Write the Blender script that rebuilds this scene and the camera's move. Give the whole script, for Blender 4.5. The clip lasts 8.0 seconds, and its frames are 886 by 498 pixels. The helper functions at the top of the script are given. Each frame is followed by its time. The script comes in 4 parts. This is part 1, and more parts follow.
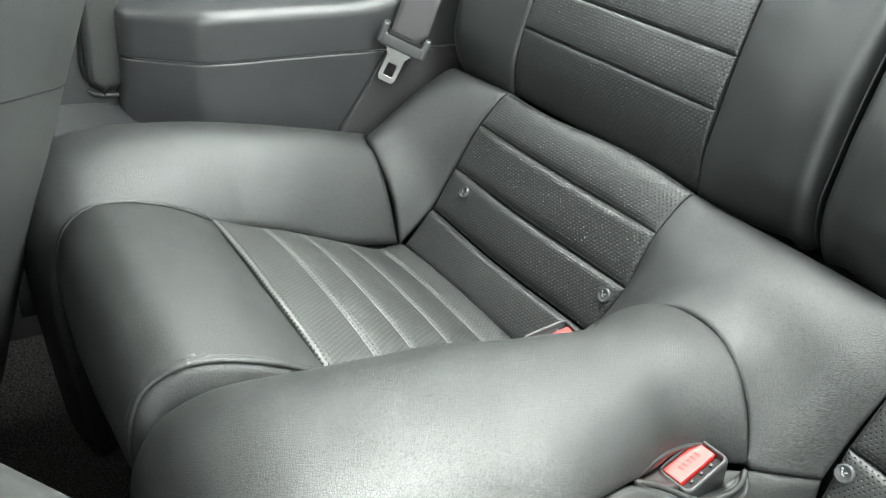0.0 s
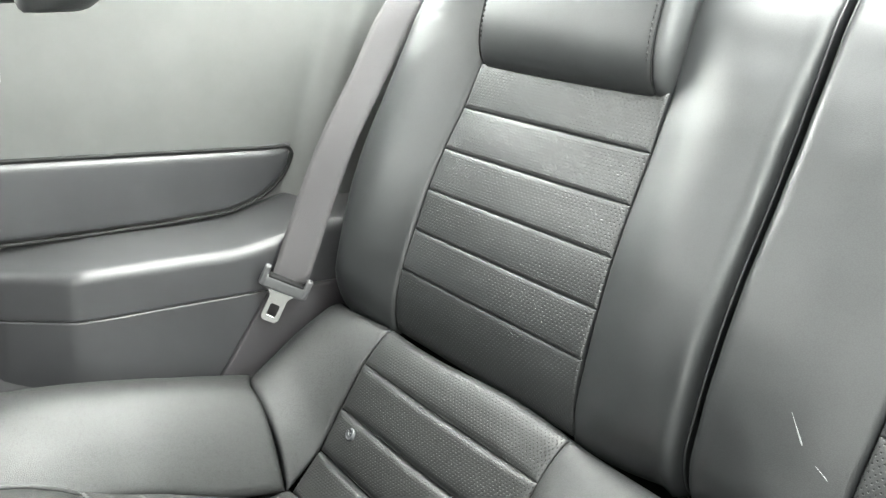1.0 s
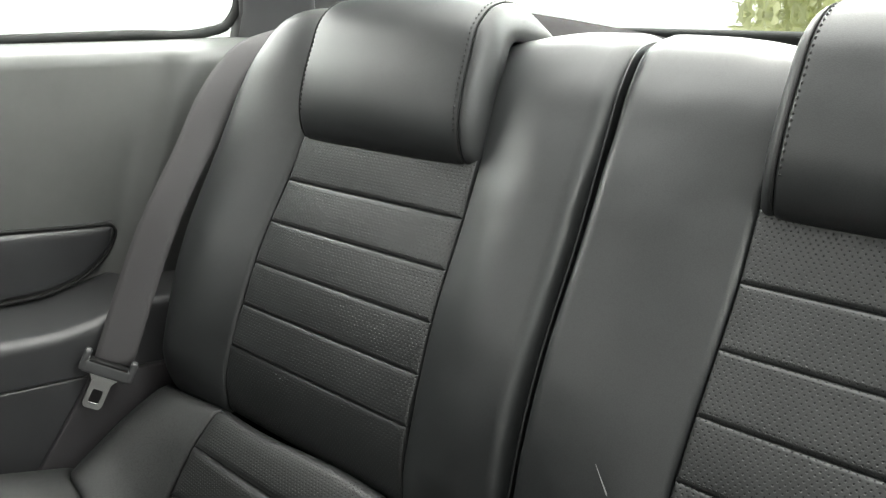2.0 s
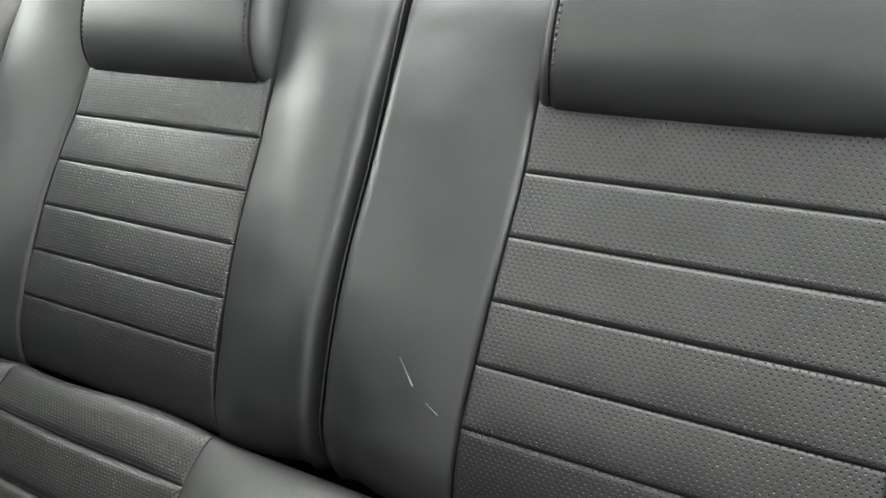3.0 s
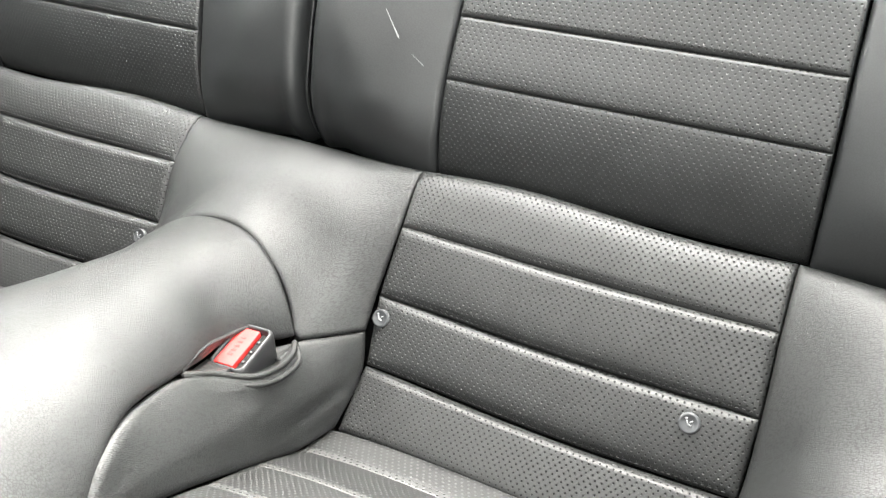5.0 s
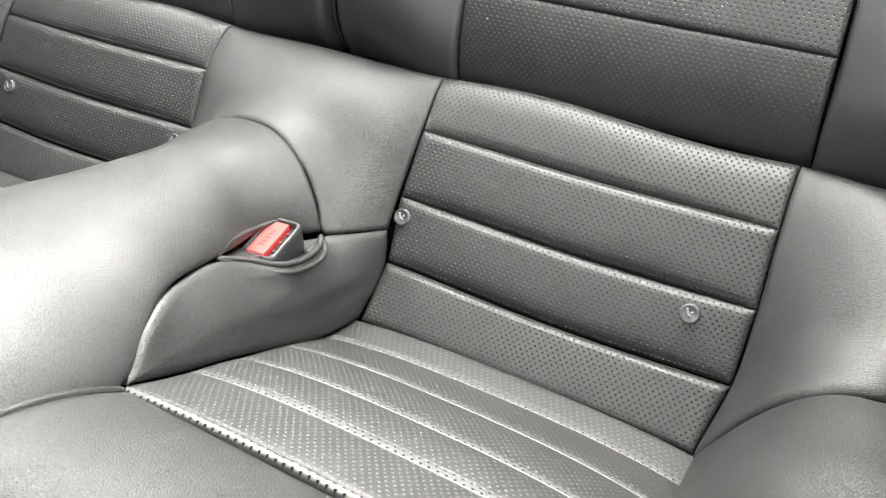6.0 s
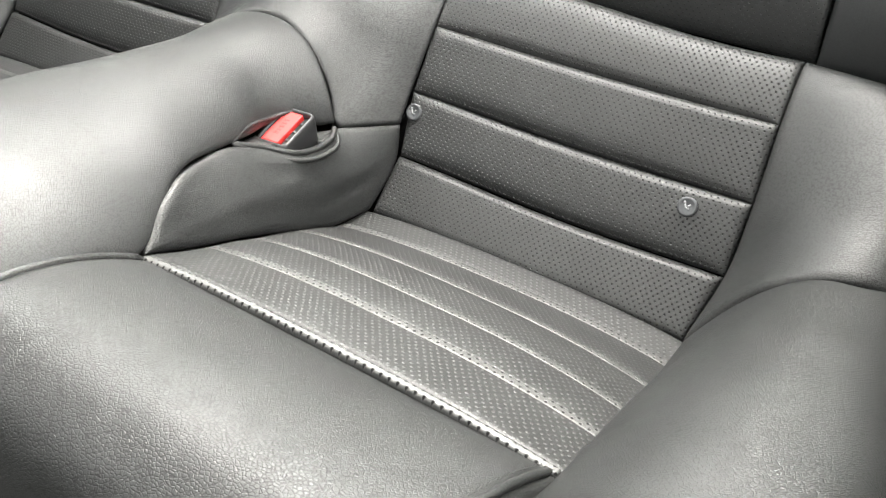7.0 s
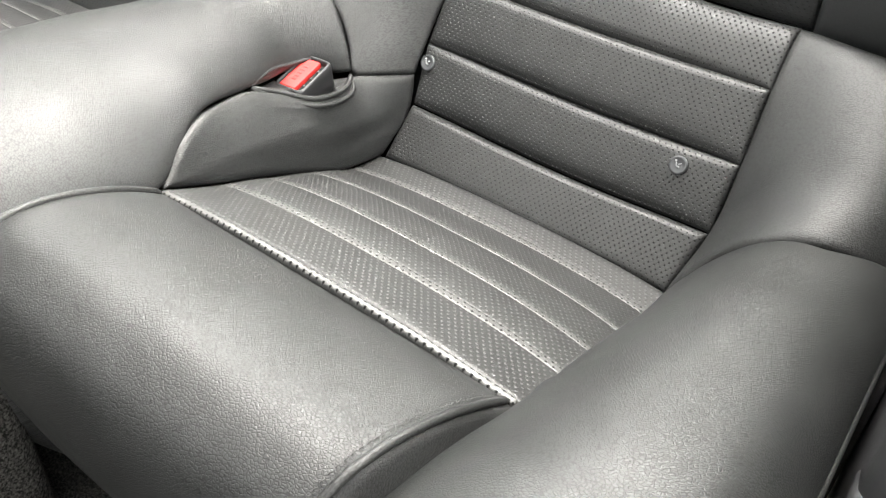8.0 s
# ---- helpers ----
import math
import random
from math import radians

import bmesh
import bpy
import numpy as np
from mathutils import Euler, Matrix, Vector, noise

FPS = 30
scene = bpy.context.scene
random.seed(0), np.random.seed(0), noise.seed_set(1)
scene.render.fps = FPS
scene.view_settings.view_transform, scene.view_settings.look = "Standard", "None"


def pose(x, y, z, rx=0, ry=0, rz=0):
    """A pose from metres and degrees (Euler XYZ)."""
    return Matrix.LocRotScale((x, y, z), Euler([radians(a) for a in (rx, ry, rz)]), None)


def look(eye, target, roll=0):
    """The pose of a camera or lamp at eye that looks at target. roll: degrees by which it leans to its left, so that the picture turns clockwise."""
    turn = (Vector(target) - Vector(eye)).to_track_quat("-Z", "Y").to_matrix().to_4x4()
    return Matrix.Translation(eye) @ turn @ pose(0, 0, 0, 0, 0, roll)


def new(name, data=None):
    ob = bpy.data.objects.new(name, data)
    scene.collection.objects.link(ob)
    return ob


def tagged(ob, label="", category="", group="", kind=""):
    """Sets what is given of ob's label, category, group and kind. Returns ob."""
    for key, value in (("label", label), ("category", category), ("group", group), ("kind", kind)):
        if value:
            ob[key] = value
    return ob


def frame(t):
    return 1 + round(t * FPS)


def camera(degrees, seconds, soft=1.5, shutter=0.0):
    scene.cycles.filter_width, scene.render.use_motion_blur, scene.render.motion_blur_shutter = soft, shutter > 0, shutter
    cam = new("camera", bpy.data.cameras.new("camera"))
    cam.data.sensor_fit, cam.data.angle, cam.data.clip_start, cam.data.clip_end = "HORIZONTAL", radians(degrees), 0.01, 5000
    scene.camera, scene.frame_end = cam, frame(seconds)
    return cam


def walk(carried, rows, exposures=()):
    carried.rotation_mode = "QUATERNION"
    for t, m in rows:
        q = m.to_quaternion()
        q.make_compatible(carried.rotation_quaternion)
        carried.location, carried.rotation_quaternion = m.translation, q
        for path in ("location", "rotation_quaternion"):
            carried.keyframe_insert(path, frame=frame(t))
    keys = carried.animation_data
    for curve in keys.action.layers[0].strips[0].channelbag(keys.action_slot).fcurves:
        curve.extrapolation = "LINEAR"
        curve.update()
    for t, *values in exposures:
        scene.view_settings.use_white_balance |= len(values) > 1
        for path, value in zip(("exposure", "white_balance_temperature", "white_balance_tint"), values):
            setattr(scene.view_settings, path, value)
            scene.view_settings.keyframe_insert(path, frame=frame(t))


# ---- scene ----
cam = camera(55.4, 8.0, soft=1.35)
walk(cam, [
    (0, look((0.4009, -0.5240, 0.8250), (-0.3224, -0.0319, 0.3406), 5.28)),
    (0.5, look((0.3956, -0.4984, 0.8705), (-0.3072, 0.0544, 0.4227), 5.04)),
    (1, look((0.3927, -0.4779, 0.9292), (-0.3419, 0.1285, 0.6248), 4.25)),
    (1.5, look((0.4108, -0.4583, 0.9436), (-0.3054, 0.1995, 0.7102), 4.01)),
    (2, look((0.4365, -0.4353, 0.9333), (-0.2178, 0.2898, 0.7186), 3.87)),
    (2.2, look((0.4469, -0.4231, 0.9347), (-0.1654, 0.3352, 0.7113), 3.61)),
    (3.3, look((0.4831, -0.4345, 0.8424), (0.0095, 0.4152, 0.6106), 2.83)),
    (3.5, look((0.4840, -0.4400, 0.8264), (0.0186, 0.4134, 0.5914), 2.93)),
    (4, look((0.4874, -0.4552, 0.7933), (0.0477, 0.3846, 0.4750), 3.08)),
    (4.5, look((0.4941, -0.4763, 0.7623), (0.0689, 0.3453, 0.3827), 3.33)),
    (5, look((0.5026, -0.5010, 0.7449), (0.0935, 0.3007, 0.3090), 3.59)),
    (5.2, look((0.5061, -0.5094, 0.7358), (0.1037, 0.2889, 0.2878), 3.99)),
    (6.5, look((0.5548, -0.5622, 0.7287), (0.1383, 0.1697, 0.1896), 3.73)),
    (7, look((0.5775, -0.5657, 0.7221), (0.1570, 0.1345, 0.1451), 3.72)),
    (7.5, look((0.6008, -0.5692, 0.7318), (0.1553, 0.0885, 0.1243), 3.68)),
    (8, look((0.6322, -0.5728, 0.7542), (0.1920, 0.0640, 0.1211), 4.09)),
], exposures=[(0.0, 1.37, 6230, 0), (0.5, 1.65, 6330, 2), (1.0, 1.85, 6400, 4), (1.5, 0.88, 6450, 6), (2.0, 0.07, 6500, 5), (2.2, 0.07, 6500, 5), (3.3, 1.1, 6450, 5), (3.5, 1.3, 6450, 5), (4.0, 1.7, 6480, 6), (5.0, 1.92, 6520, 8), (6.3, 1.57, 6540, 8), (8.0, 1.4, 6590, 9)])

# ---- light: overcast daylight from the windows, the windscreen and the open driver's door, plus an added roof lamp ----
world = bpy.data.worlds.new("world")
scene.world = world
world.use_nodes = True
wn = world.node_tree.nodes
sky = wn.new("ShaderNodeTexSky")
sky.sky_type = "NISHITA"
sky.sun_disc = False
sky.sun_elevation = radians(72)
sky.sun_rotation = radians(-18)
sky.dust_density = 6.0
sky.air_density = 1.5
wn["Background"].inputs["Strength"].default_value = 0.065
world.node_tree.links.new(sky.outputs["Color"], wn["Background"].inputs["Color"])

sun_data = bpy.data.lights.new("sun", "SUN")
sun_data.energy, sun_data.angle, sun_data.color = 2.4, radians(25), (1.0, 0.97, 0.93)
sun = new("sun", sun_data)
sun.matrix_world = look((-0.3, 0.9, 3.0), (0, 0, 0.3))


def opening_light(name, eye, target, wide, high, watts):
    """Area lamp for sky light at one of the car's openings, known or added."""
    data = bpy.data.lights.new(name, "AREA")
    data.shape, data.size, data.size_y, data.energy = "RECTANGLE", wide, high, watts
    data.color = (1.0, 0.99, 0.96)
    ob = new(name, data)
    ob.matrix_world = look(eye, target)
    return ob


opening_light("windscreen_light", (0.0, -1.18, 1.20), (0.0, -0.15, 0.35), 1.2, 0.45, 4.4)
opening_light("door_light", (1.10, -0.55, 1.25), (-0.6, 0.2, 0.75), 1.2, 0.5, 3.2)
opening_light("door_light", (0.98, -1.0, 0.52), (0.2, -0.43, 0.28), 1.1, 0.28, 2.7)
opening_light("passenger_window_light", (-0.80, -0.75, 1.06), (0.0, 0.25, 0.85), 0.9, 0.26, 3.5)
# Overhead fill lamp, added above an unseen roof opening.
opening_light("added_roof_light", (0.03, 0.16, 1.34), (0.03, 0.14, 0.0), 1.05, 0.46, 14.0)
opening_light("quarter_window_light", (-0.79, 0.13, 1.08), (-0.45, 0.10, 0.45), 0.44, 0.24, 3.9)
opening_light("quarter_window_light", (0.79, 0.10, 1.08), (0.35, 0.1, 0.65), 0.48, 0.24, 4.2)
opening_light("rear_window_light", (0.0, 0.86, 1.46), (0.0, 0.10, 0.50), 1.5, 0.60, 50.0)


# ---- materials ----
def material(name):
    m = bpy.data.materials.new(name)
    m.use_nodes = True
    return m, m.node_tree.nodes, m.node_tree.links, m.node_tree.nodes["Principled BSDF"]


def node(nodes, kind, **values):
    n = nodes.new(kind)
    for key, value in values.items():
        n.inputs[key].default_value = value
    return n


def calc(nodes, links, op, a, b=None):
    n = nodes.new("ShaderNodeMath")
    n.operation = op
    for slot, value in ((0, a), (1, b)):
        if value is None:
            continue
        if isinstance(value, (int, float)):
            n.inputs[slot].default_value = value
        else:
            links.new(value, n.inputs[slot])
    return n.outputs[0]


def ramp(nodes, links, fac, stops):
    n = nodes.new("ShaderNodeValToRGB")
    el = n.color_ramp.elements
    el[0].position, el[0].color = stops[0][0], (*stops[0][1], 1)
    el[1].position, el[1].color = stops[1][0], (*stops[1][1], 1)
    for p, c in stops[2:]:
        e = el.new(p)
        e.color = (*c, 1)
    links.new(fac, n.inputs[0])
    return n.outputs[0]


def leather(name, base, rough, grain=0.00015, cell=490.0, holes=None, specular=0.5, deep=3.5, pit=0.009, pebbles=1.0, inner=0.3):
    """Pebbled leather in metres of the sheet; holes: (pitch along, pitch across, radius) of a staggered perforation."""
    m, nodes, links, bsdf = material(name)
    uv = nodes.new("ShaderNodeUVMap")
    wob = node(nodes, "ShaderNodeTexNoise", Scale=220.0, Detail=1.0)
    links.new(uv.outputs[0], wob.inputs["Vector"])
    mixv = nodes.new("ShaderNodeVectorMath")
    mixv.operation = "MULTIPLY_ADD"
    links.new(wob.outputs["Color"], mixv.inputs[0])
    mixv.inputs[1].default_value = (0.0017, 0.0017, 0.0017)
    links.new(uv.outputs[0], mixv.inputs[2])
    skew = nodes.new("ShaderNodeMapping")
    skew.inputs["Scale"].default_value = (0.86, 1.12, 1.0)
    skew.inputs["Rotation"].default_value = (0, 0, 0.5)
    links.new(mixv.outputs[0], skew.inputs["Vector"])
    cells = node(nodes, "ShaderNodeTexVoronoi", Scale=cell)
    cells.feature = "DISTANCE_TO_EDGE"
    links.new(skew.outputs[0], cells.inputs["Vector"])
    broad = node(nodes, "ShaderNodeTexNoise", Scale=16.0, Detail=5.0, Roughness=0.6)
    links.new(uv.outputs[0], broad.inputs["Vector"])
    micro = node(nodes, "ShaderNodeTexNoise", Scale=950.0, Detail=1.0)
    links.new(uv.outputs[0], micro.inputs["Vector"])
    # how deep the creases are changes from patch to patch of the hide
    patch = node(nodes, "ShaderNodeTexNoise", Scale=9.0, Detail=2.0)
    links.new(uv.outputs[0], patch.inputs["Vector"])
    where = nodes.new("ShaderNodeMapRange")
    where.inputs["From Min"].default_value = 0.30
    where.inputs["From Max"].default_value = 0.70
    where.inputs["To Min"].default_value = 0.55
    where.inputs["To Max"].default_value = 1.15
    links.new(patch.outputs["Fac"], where.inputs["Value"])
    pebble = nodes.new("ShaderNodeMapRange")
    pebble.interpolation_type = "SMOOTHSTEP"
    pebble.inputs["From Max"].default_value = 0.19
    links.new(cells.outputs["Distance"], pebble.inputs["Value"])
    h = calc(nodes, links, "MULTIPLY", pebble.outputs[0], where.outputs[0])
    h = calc(nodes, links, "ADD", h, calc(nodes, links, "MULTIPLY", micro.outputs["Fac"], 0.22))
    h = calc(nodes, links, "MULTIPLY", h, pebbles)
    tone = ramp(nodes, links, broad.outputs["Fac"],
                [(0.3, tuple(c * 0.86 for c in base)), (0.72, tuple(c * 1.16 for c in base))])
    # crease shade put into the colour: darker between the pebbles, paler on their tops
    worn = calc(nodes, links, "ADD", calc(nodes, links, "MULTIPLY", pebble.outputs[0], 0.55 * pebbles), 1.0 - 0.48 * pebbles)
    shaded = nodes.new("ShaderNodeMix")
    shaded.data_type, shaded.blend_type = "RGBA", "MULTIPLY"
    shaded.inputs["Factor"].default_value = 1.0
    links.new(tone, shaded.inputs["A"])
    links.new(worn, shaded.inputs["B"])
    tone = colour = shaded.outputs["Result"]
    if holes:
        along, across, radius = holes
        sep = nodes.new("ShaderNodeSeparateXYZ")
        links.new(uv.outputs[0], sep.inputs[0])
        row = calc(nodes, links, "DIVIDE", sep.outputs[1], across)
        whole = calc(nodes, links, "FLOOR", row)
        shift = calc(nodes, links, "MULTIPLY", calc(nodes, links, "PINGPONG", whole, 1.0), 0.5)
        col = calc(nodes, links, "ADD", calc(nodes, links, "DIVIDE", sep.outputs[0], along), shift)
        fx = calc(nodes, links, "MULTIPLY", calc(nodes, links, "SUBTRACT", calc(nodes, links, "FRACT", col), 0.5), along)
        fy = calc(nodes, links, "MULTIPLY", calc(nodes, links, "SUBTRACT", calc(nodes, links, "FRACT", row), 0.5), across)
        d = calc(nodes, links, "SQRT", calc(nodes, links, "ADD", calc(nodes, links, "MULTIPLY", fx, fx), calc(nodes, links, "MULTIPLY", fy, fy)))
        hole = nodes.new("ShaderNodeMapRange")
        hole.interpolation_type = "SMOOTHSTEP"
        hole.inputs["From Min"].default_value = radius * 0.35
        hole.inputs["From Max"].default_value = radius * 1.30
        links.new(d, hole.inputs["Value"])
        solid = hole.outputs[0]
        core = nodes.new("ShaderNodeMapRange")
        core.interpolation_type = "SMOOTHSTEP"
        core.inputs["From Min"].default_value = radius * inner
        core.inputs["From Max"].default_value = radius * (inner + 0.5)
        links.new(d, core.inputs["Value"])
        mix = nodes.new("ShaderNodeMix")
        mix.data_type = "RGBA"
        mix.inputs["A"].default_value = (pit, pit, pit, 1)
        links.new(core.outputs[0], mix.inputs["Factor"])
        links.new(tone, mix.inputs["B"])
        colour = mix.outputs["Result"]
        h = calc(nodes, links, "ADD", h, calc(nodes, links, "MULTIPLY", solid, deep))
        gloss = calc(nodes, links, "ADD", calc(nodes, links, "MULTIPLY", core.outputs[0], specular * 0.8), specular * 0.2)
        links.new(gloss, bsdf.inputs["Specular IOR Level"])
    else:
        # shade of the creases is also put into the gloss: less specular there than on the tops
        gloss = calc(nodes, links, "ADD", calc(nodes, links, "MULTIPLY", pebble.outputs[0], specular * 0.30 * pebbles), specular * (1 - 0.27 * pebbles))
        links.new(gloss, bsdf.inputs["Specular IOR Level"])
    links.new(colour, bsdf.inputs["Base Color"])
    r = calc(nodes, links, "ADD", calc(nodes, links, "MULTIPLY", broad.outputs["Fac"], 0.14), rough - 0.07)
    links.new(r, bsdf.inputs["Roughness"])
    bump = node(nodes, "ShaderNodeBump", Strength=0.9, Distance=grain)
    links.new(h, bump.inputs["Height"])
    links.new(bump.outputs[0], bsdf.inputs["Normal"])
    return m


def plain(name, base, rough, scale=900.0, depth=0.0002, metal=0.0, vary=0.12, specular=0.5, coords="Object"):
    """Moulded or woven surface: fine grain relief, faint blotches and scuffs."""
    m, nodes, links, bsdf = material(name)
    tc = nodes.new("ShaderNodeTexCoord")
    fine = node(nodes, "ShaderNodeTexNoise", Scale=scale, Detail=3.0, Roughness=0.6)
    broad = node(nodes, "ShaderNodeTexNoise", Scale=9.0, Detail=6.0, Roughness=0.65)
    for n in (fine, broad):
        links.new(tc.outputs[coords], n.inputs["Vector"])
    tone = ramp(nodes, links, broad.outputs["Fac"],
                [(0.3, tuple(c * (1 - vary) for c in base)), (0.7, tuple(c * (1 + vary) for c in base))])
    links.new(tone, bsdf.inputs["Base Color"])
    r = calc(nodes, links, "ADD", calc(nodes, links, "MULTIPLY", broad.outputs["Fac"], 0.16), rough - 0.08)
    links.new(r, bsdf.inputs["Roughness"])
    bsdf.inputs["Metallic"].default_value = metal
    bsdf.inputs["Specular IOR Level"].default_value = specular
    bump = node(nodes, "ShaderNodeBump", Strength=0.7, Distance=depth)
    links.new(fine.outputs["Fac"], bump.inputs["Height"])
    links.new(bump.outputs[0], bsdf.inputs["Normal"])
    return m


def carpet(name):
    """Speckled loop pile."""
    m, nodes, links, bsdf = material(name)
    tc = nodes.new("ShaderNodeTexCoord")
    pile = node(nodes, "ShaderNodeTexNoise", Scale=420.0, Detail=4.0, Roughness=0.7)
    links.new(tc.outputs["Object"], pile.inputs["Vector"])
    tone = ramp(nodes, links, pile.outputs["Fac"], [(0.42, (0.009, 0.0088, 0.008)), (0.70, (0.12, 0.115, 0.107))])
    links.new(tone, bsdf.inputs["Base Color"])
    bsdf.inputs["Roughness"].default_value = 0.95
    bsdf.inputs["Specular IOR Level"].default_value = 0.1
    bump = node(nodes, "ShaderNodeBump", Strength=0.6, Distance=0.0015)
    links.new(pile.outputs["Fac"], bump.inputs["Height"])
    links.new(bump.outputs[0], bsdf.inputs["Normal"])
    return m


def woven(name, base):
    m, nodes, links, bsdf = material(name)
    uv = nodes.new("ShaderNodeUVMap")
    wave = node(nodes, "ShaderNodeTexWave", Scale=230.0, Distortion=0.4)
    wave.bands_direction = "Y"
    ribs = node(nodes, "ShaderNodeTexWave", Scale=75.0, Distortion=0.1)
    ribs.bands_direction = "X"
    for n in (wave, ribs):
        links.new(uv.outputs[0], n.inputs["Vector"])
    h = calc(nodes, links, "ADD", wave.outputs["Fac"], calc(nodes, links, "MULTIPLY", ribs.outputs["Fac"], 0.15))
    tone = ramp(nodes, links, h, [(0.2, tuple(c * 0.75 for c in base)), (1.0, base)])
    links.new(tone, bsdf.inputs["Base Color"])
    bsdf.inputs["Roughness"].default_value = 0.7
    bump = node(nodes, "ShaderNodeBump", Strength=0.5, Distance=0.0004)
    links.new(h, bump.inputs["Height"])
    links.new(bump.outputs[0], bsdf.inputs["Normal"])
    return m


def glass(name):
    m, nodes, links, bsdf = material(name)
    bsdf.inputs["Base Color"].default_value = (0.93, 0.97, 0.95, 1)
    bsdf.inputs["Transmission Weight"].default_value = 1.0
    bsdf.inputs["Roughness"].default_value = 0.0
    bsdf.inputs["IOR"].default_value = 1.02
    return m


CHARCOAL = (0.0158, 0.0164, 0.0162)
LEATHER = leather("charcoal_leather", CHARCOAL, 0.47, grain=0.00019, specular=0.58)
BACK_LEATHER = leather("smooth_charcoal_leather", (0.0155, 0.0164, 0.0169), 0.41, specular=0.54, pebbles=0.25)
PERFORATED = leather("perforated_leather", (0.0200, 0.0206, 0.0204), 0.47, holes=(0.0057, 0.0035, 0.00086), specular=0.57, deep=6.6, pit=0.003, pebbles=0.4, inner=0.5)
BACK_PERFORATED = leather("perforated_back_leather", (0.0180, 0.0188, 0.0190), 0.40, holes=(0.0060, 0.0037, 0.00095), specular=0.52, deep=4.0, pit=0.008, pebbles=0.25, inner=0.35)
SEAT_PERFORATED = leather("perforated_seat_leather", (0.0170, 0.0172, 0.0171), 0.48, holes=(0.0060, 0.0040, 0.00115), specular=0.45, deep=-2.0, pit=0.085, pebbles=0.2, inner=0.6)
# Seam bands: their highlight is put into a base colour paler than the leather.
BAND = leather("highlit_stitched_band", (0.072, 0.072, 0.0705), 0.48, holes=(0.0064, 0.0048, 0.0012), specular=0.5, deep=5.0, pit=0.004, pebbles=0.3, inner=0.6)
VINYL = plain("grey_vinyl_trim", (0.056, 0.057, 0.055), 0.48, 1300, 0.00015)
SEAT_BACK = plain("dark_grey_vinyl", (0.018, 0.0186, 0.018), 0.5, 1300, 0.00015)
PLASTIC = plain("moulded_grey_plastic", (0.028, 0.028, 0.0295), 0.38, 1100, 0.0002)
DARK = plain("dark_felt", (0.018, 0.018, 0.019), 0.9, 700, 0.0008, vary=0.3, specular=0.2)
RUBBER = plain("black_rubber", (0.008, 0.008, 0.008), 0.7, 500, 0.0002, specular=0.2)
CARPET = carpet("dark_carpet")
WEBBING = woven("belt_webbing", (0.042, 0.039, 0.041))
RECESS = woven("dark_woven_lining", (0.020, 0.0175, 0.020))
BELT_PLASTIC = plain("belt_tongue_plastic", (0.06, 0.06, 0.062), 0.34, 600, 0.0001)
STEEL = plain("brushed_steel", (0.75, 0.75, 0.74), 0.22, 400, 0.00005, metal=1.0, vary=0.05)
RED_MARK = plain("matt_red_plastic", (0.42, 0.020, 0.019), 0.5, 300, 0.00005, specular=0.2)
RED = plain("red_release_plastic", (0.50, 0.026, 0.024), 0.42, 300, 0.00005, vary=0.06, specular=0.35)
BLACK = plain("black_buckle_plastic", (0.022, 0.022, 0.023), 0.42, 700, 0.0001)
CAP = plain("grey_cap_plastic", (0.050, 0.052, 0.055), 0.2, 500, 0.00005)
MARK = plain("pale_print", (0.22, 0.225, 0.23), 0.4, 300, 0.00002)
SEAM_THREAD = plain("dark_grey_thread", (0.024, 0.024, 0.024), 0.7, 1500, 0.0001)
THREAD = plain("black_thread", (0.006, 0.006, 0.006), 0.7, 1500, 0.0001)
SCUFF = plain("pale_scuff", (0.22, 0.22, 0.22), 0.6, 800, 0.0001)
HEADLINER = plain("grey_headliner", (0.5, 0.5, 0.48), 0.9, 900, 0.0005)
GLASS = glass("window_glass")


# ---- mesh tools ----
def smooth(keys):
    """A smooth function through (x, value) keys, in rising x."""
    xs, ys = np.array([k[0] for k in keys], float), np.array([k[1] for k in keys], float)
    ms = np.gradient(ys, xs) if len(xs) > 2 else np.full(2, (ys[1] - ys[0]) / (xs[1] - xs[0]))

    def f(x):
        x = np.clip(np.asarray(x, float), xs[0], xs[-1])
        i = np.clip(np.searchsorted(xs, x) - 1, 0, len(xs) - 2)
        h = xs[i + 1] - xs[i]
        s = (x - xs[i]) / h
        return ((2 * s**3 - 3 * s**2 + 1) * ys[i] + (s**3 - 2 * s**2 + s) * h * ms[i]
                + (-2 * s**3 + 3 * s**2) * ys[i + 1] + (s**3 - s**2) * h * ms[i + 1])
    return f


def curve(points):
    """A smooth space curve through points: u from 0 to 1 gives places."""
    pts = np.array(points, float)
    run = np.r_[0, np.cumsum(np.linalg.norm(np.diff(pts, axis=0), axis=1))]
    run = run / run[-1]
    fs = [smooth(list(zip(run, pts[:, k]))) for k in range(pts.shape[1])]
    return lambda u: np.stack([f(u) for f in fs], -1)


def coons(bottom, top, left, right, soft_bottom=None, soft_top=None):
    """The surface spanned by four curves. A softer bottom or top, with the same ends, takes over away from that edge."""
    def s(u, v):
        U, V = u[..., None], v[..., None]
        z, o = np.zeros(1), np.ones(1)
        c00, c10, c01, c11 = bottom(z)[0], bottom(o)[0], top(z)[0], top(o)[0]
        low, high = bottom(u), top(u)
        if soft_bottom:
            k = np.clip(V / 0.35, 0, 1) ** 0.8
            low = low * (1 - k) + soft_bottom(u) * k
        if soft_top:
            k = np.clip((1 - V) / 0.35, 0, 1) ** 0.8
            high = high * (1 - k) + soft_top(u) * k
        return ((1 - V) * low + V * high + (1 - U) * left(v) + U * right(v)
                - ((1 - U) * (1 - V) * c00 + U * (1 - V) * c10 + (1 - U) * V * c01 + U * V * c11))
    return s


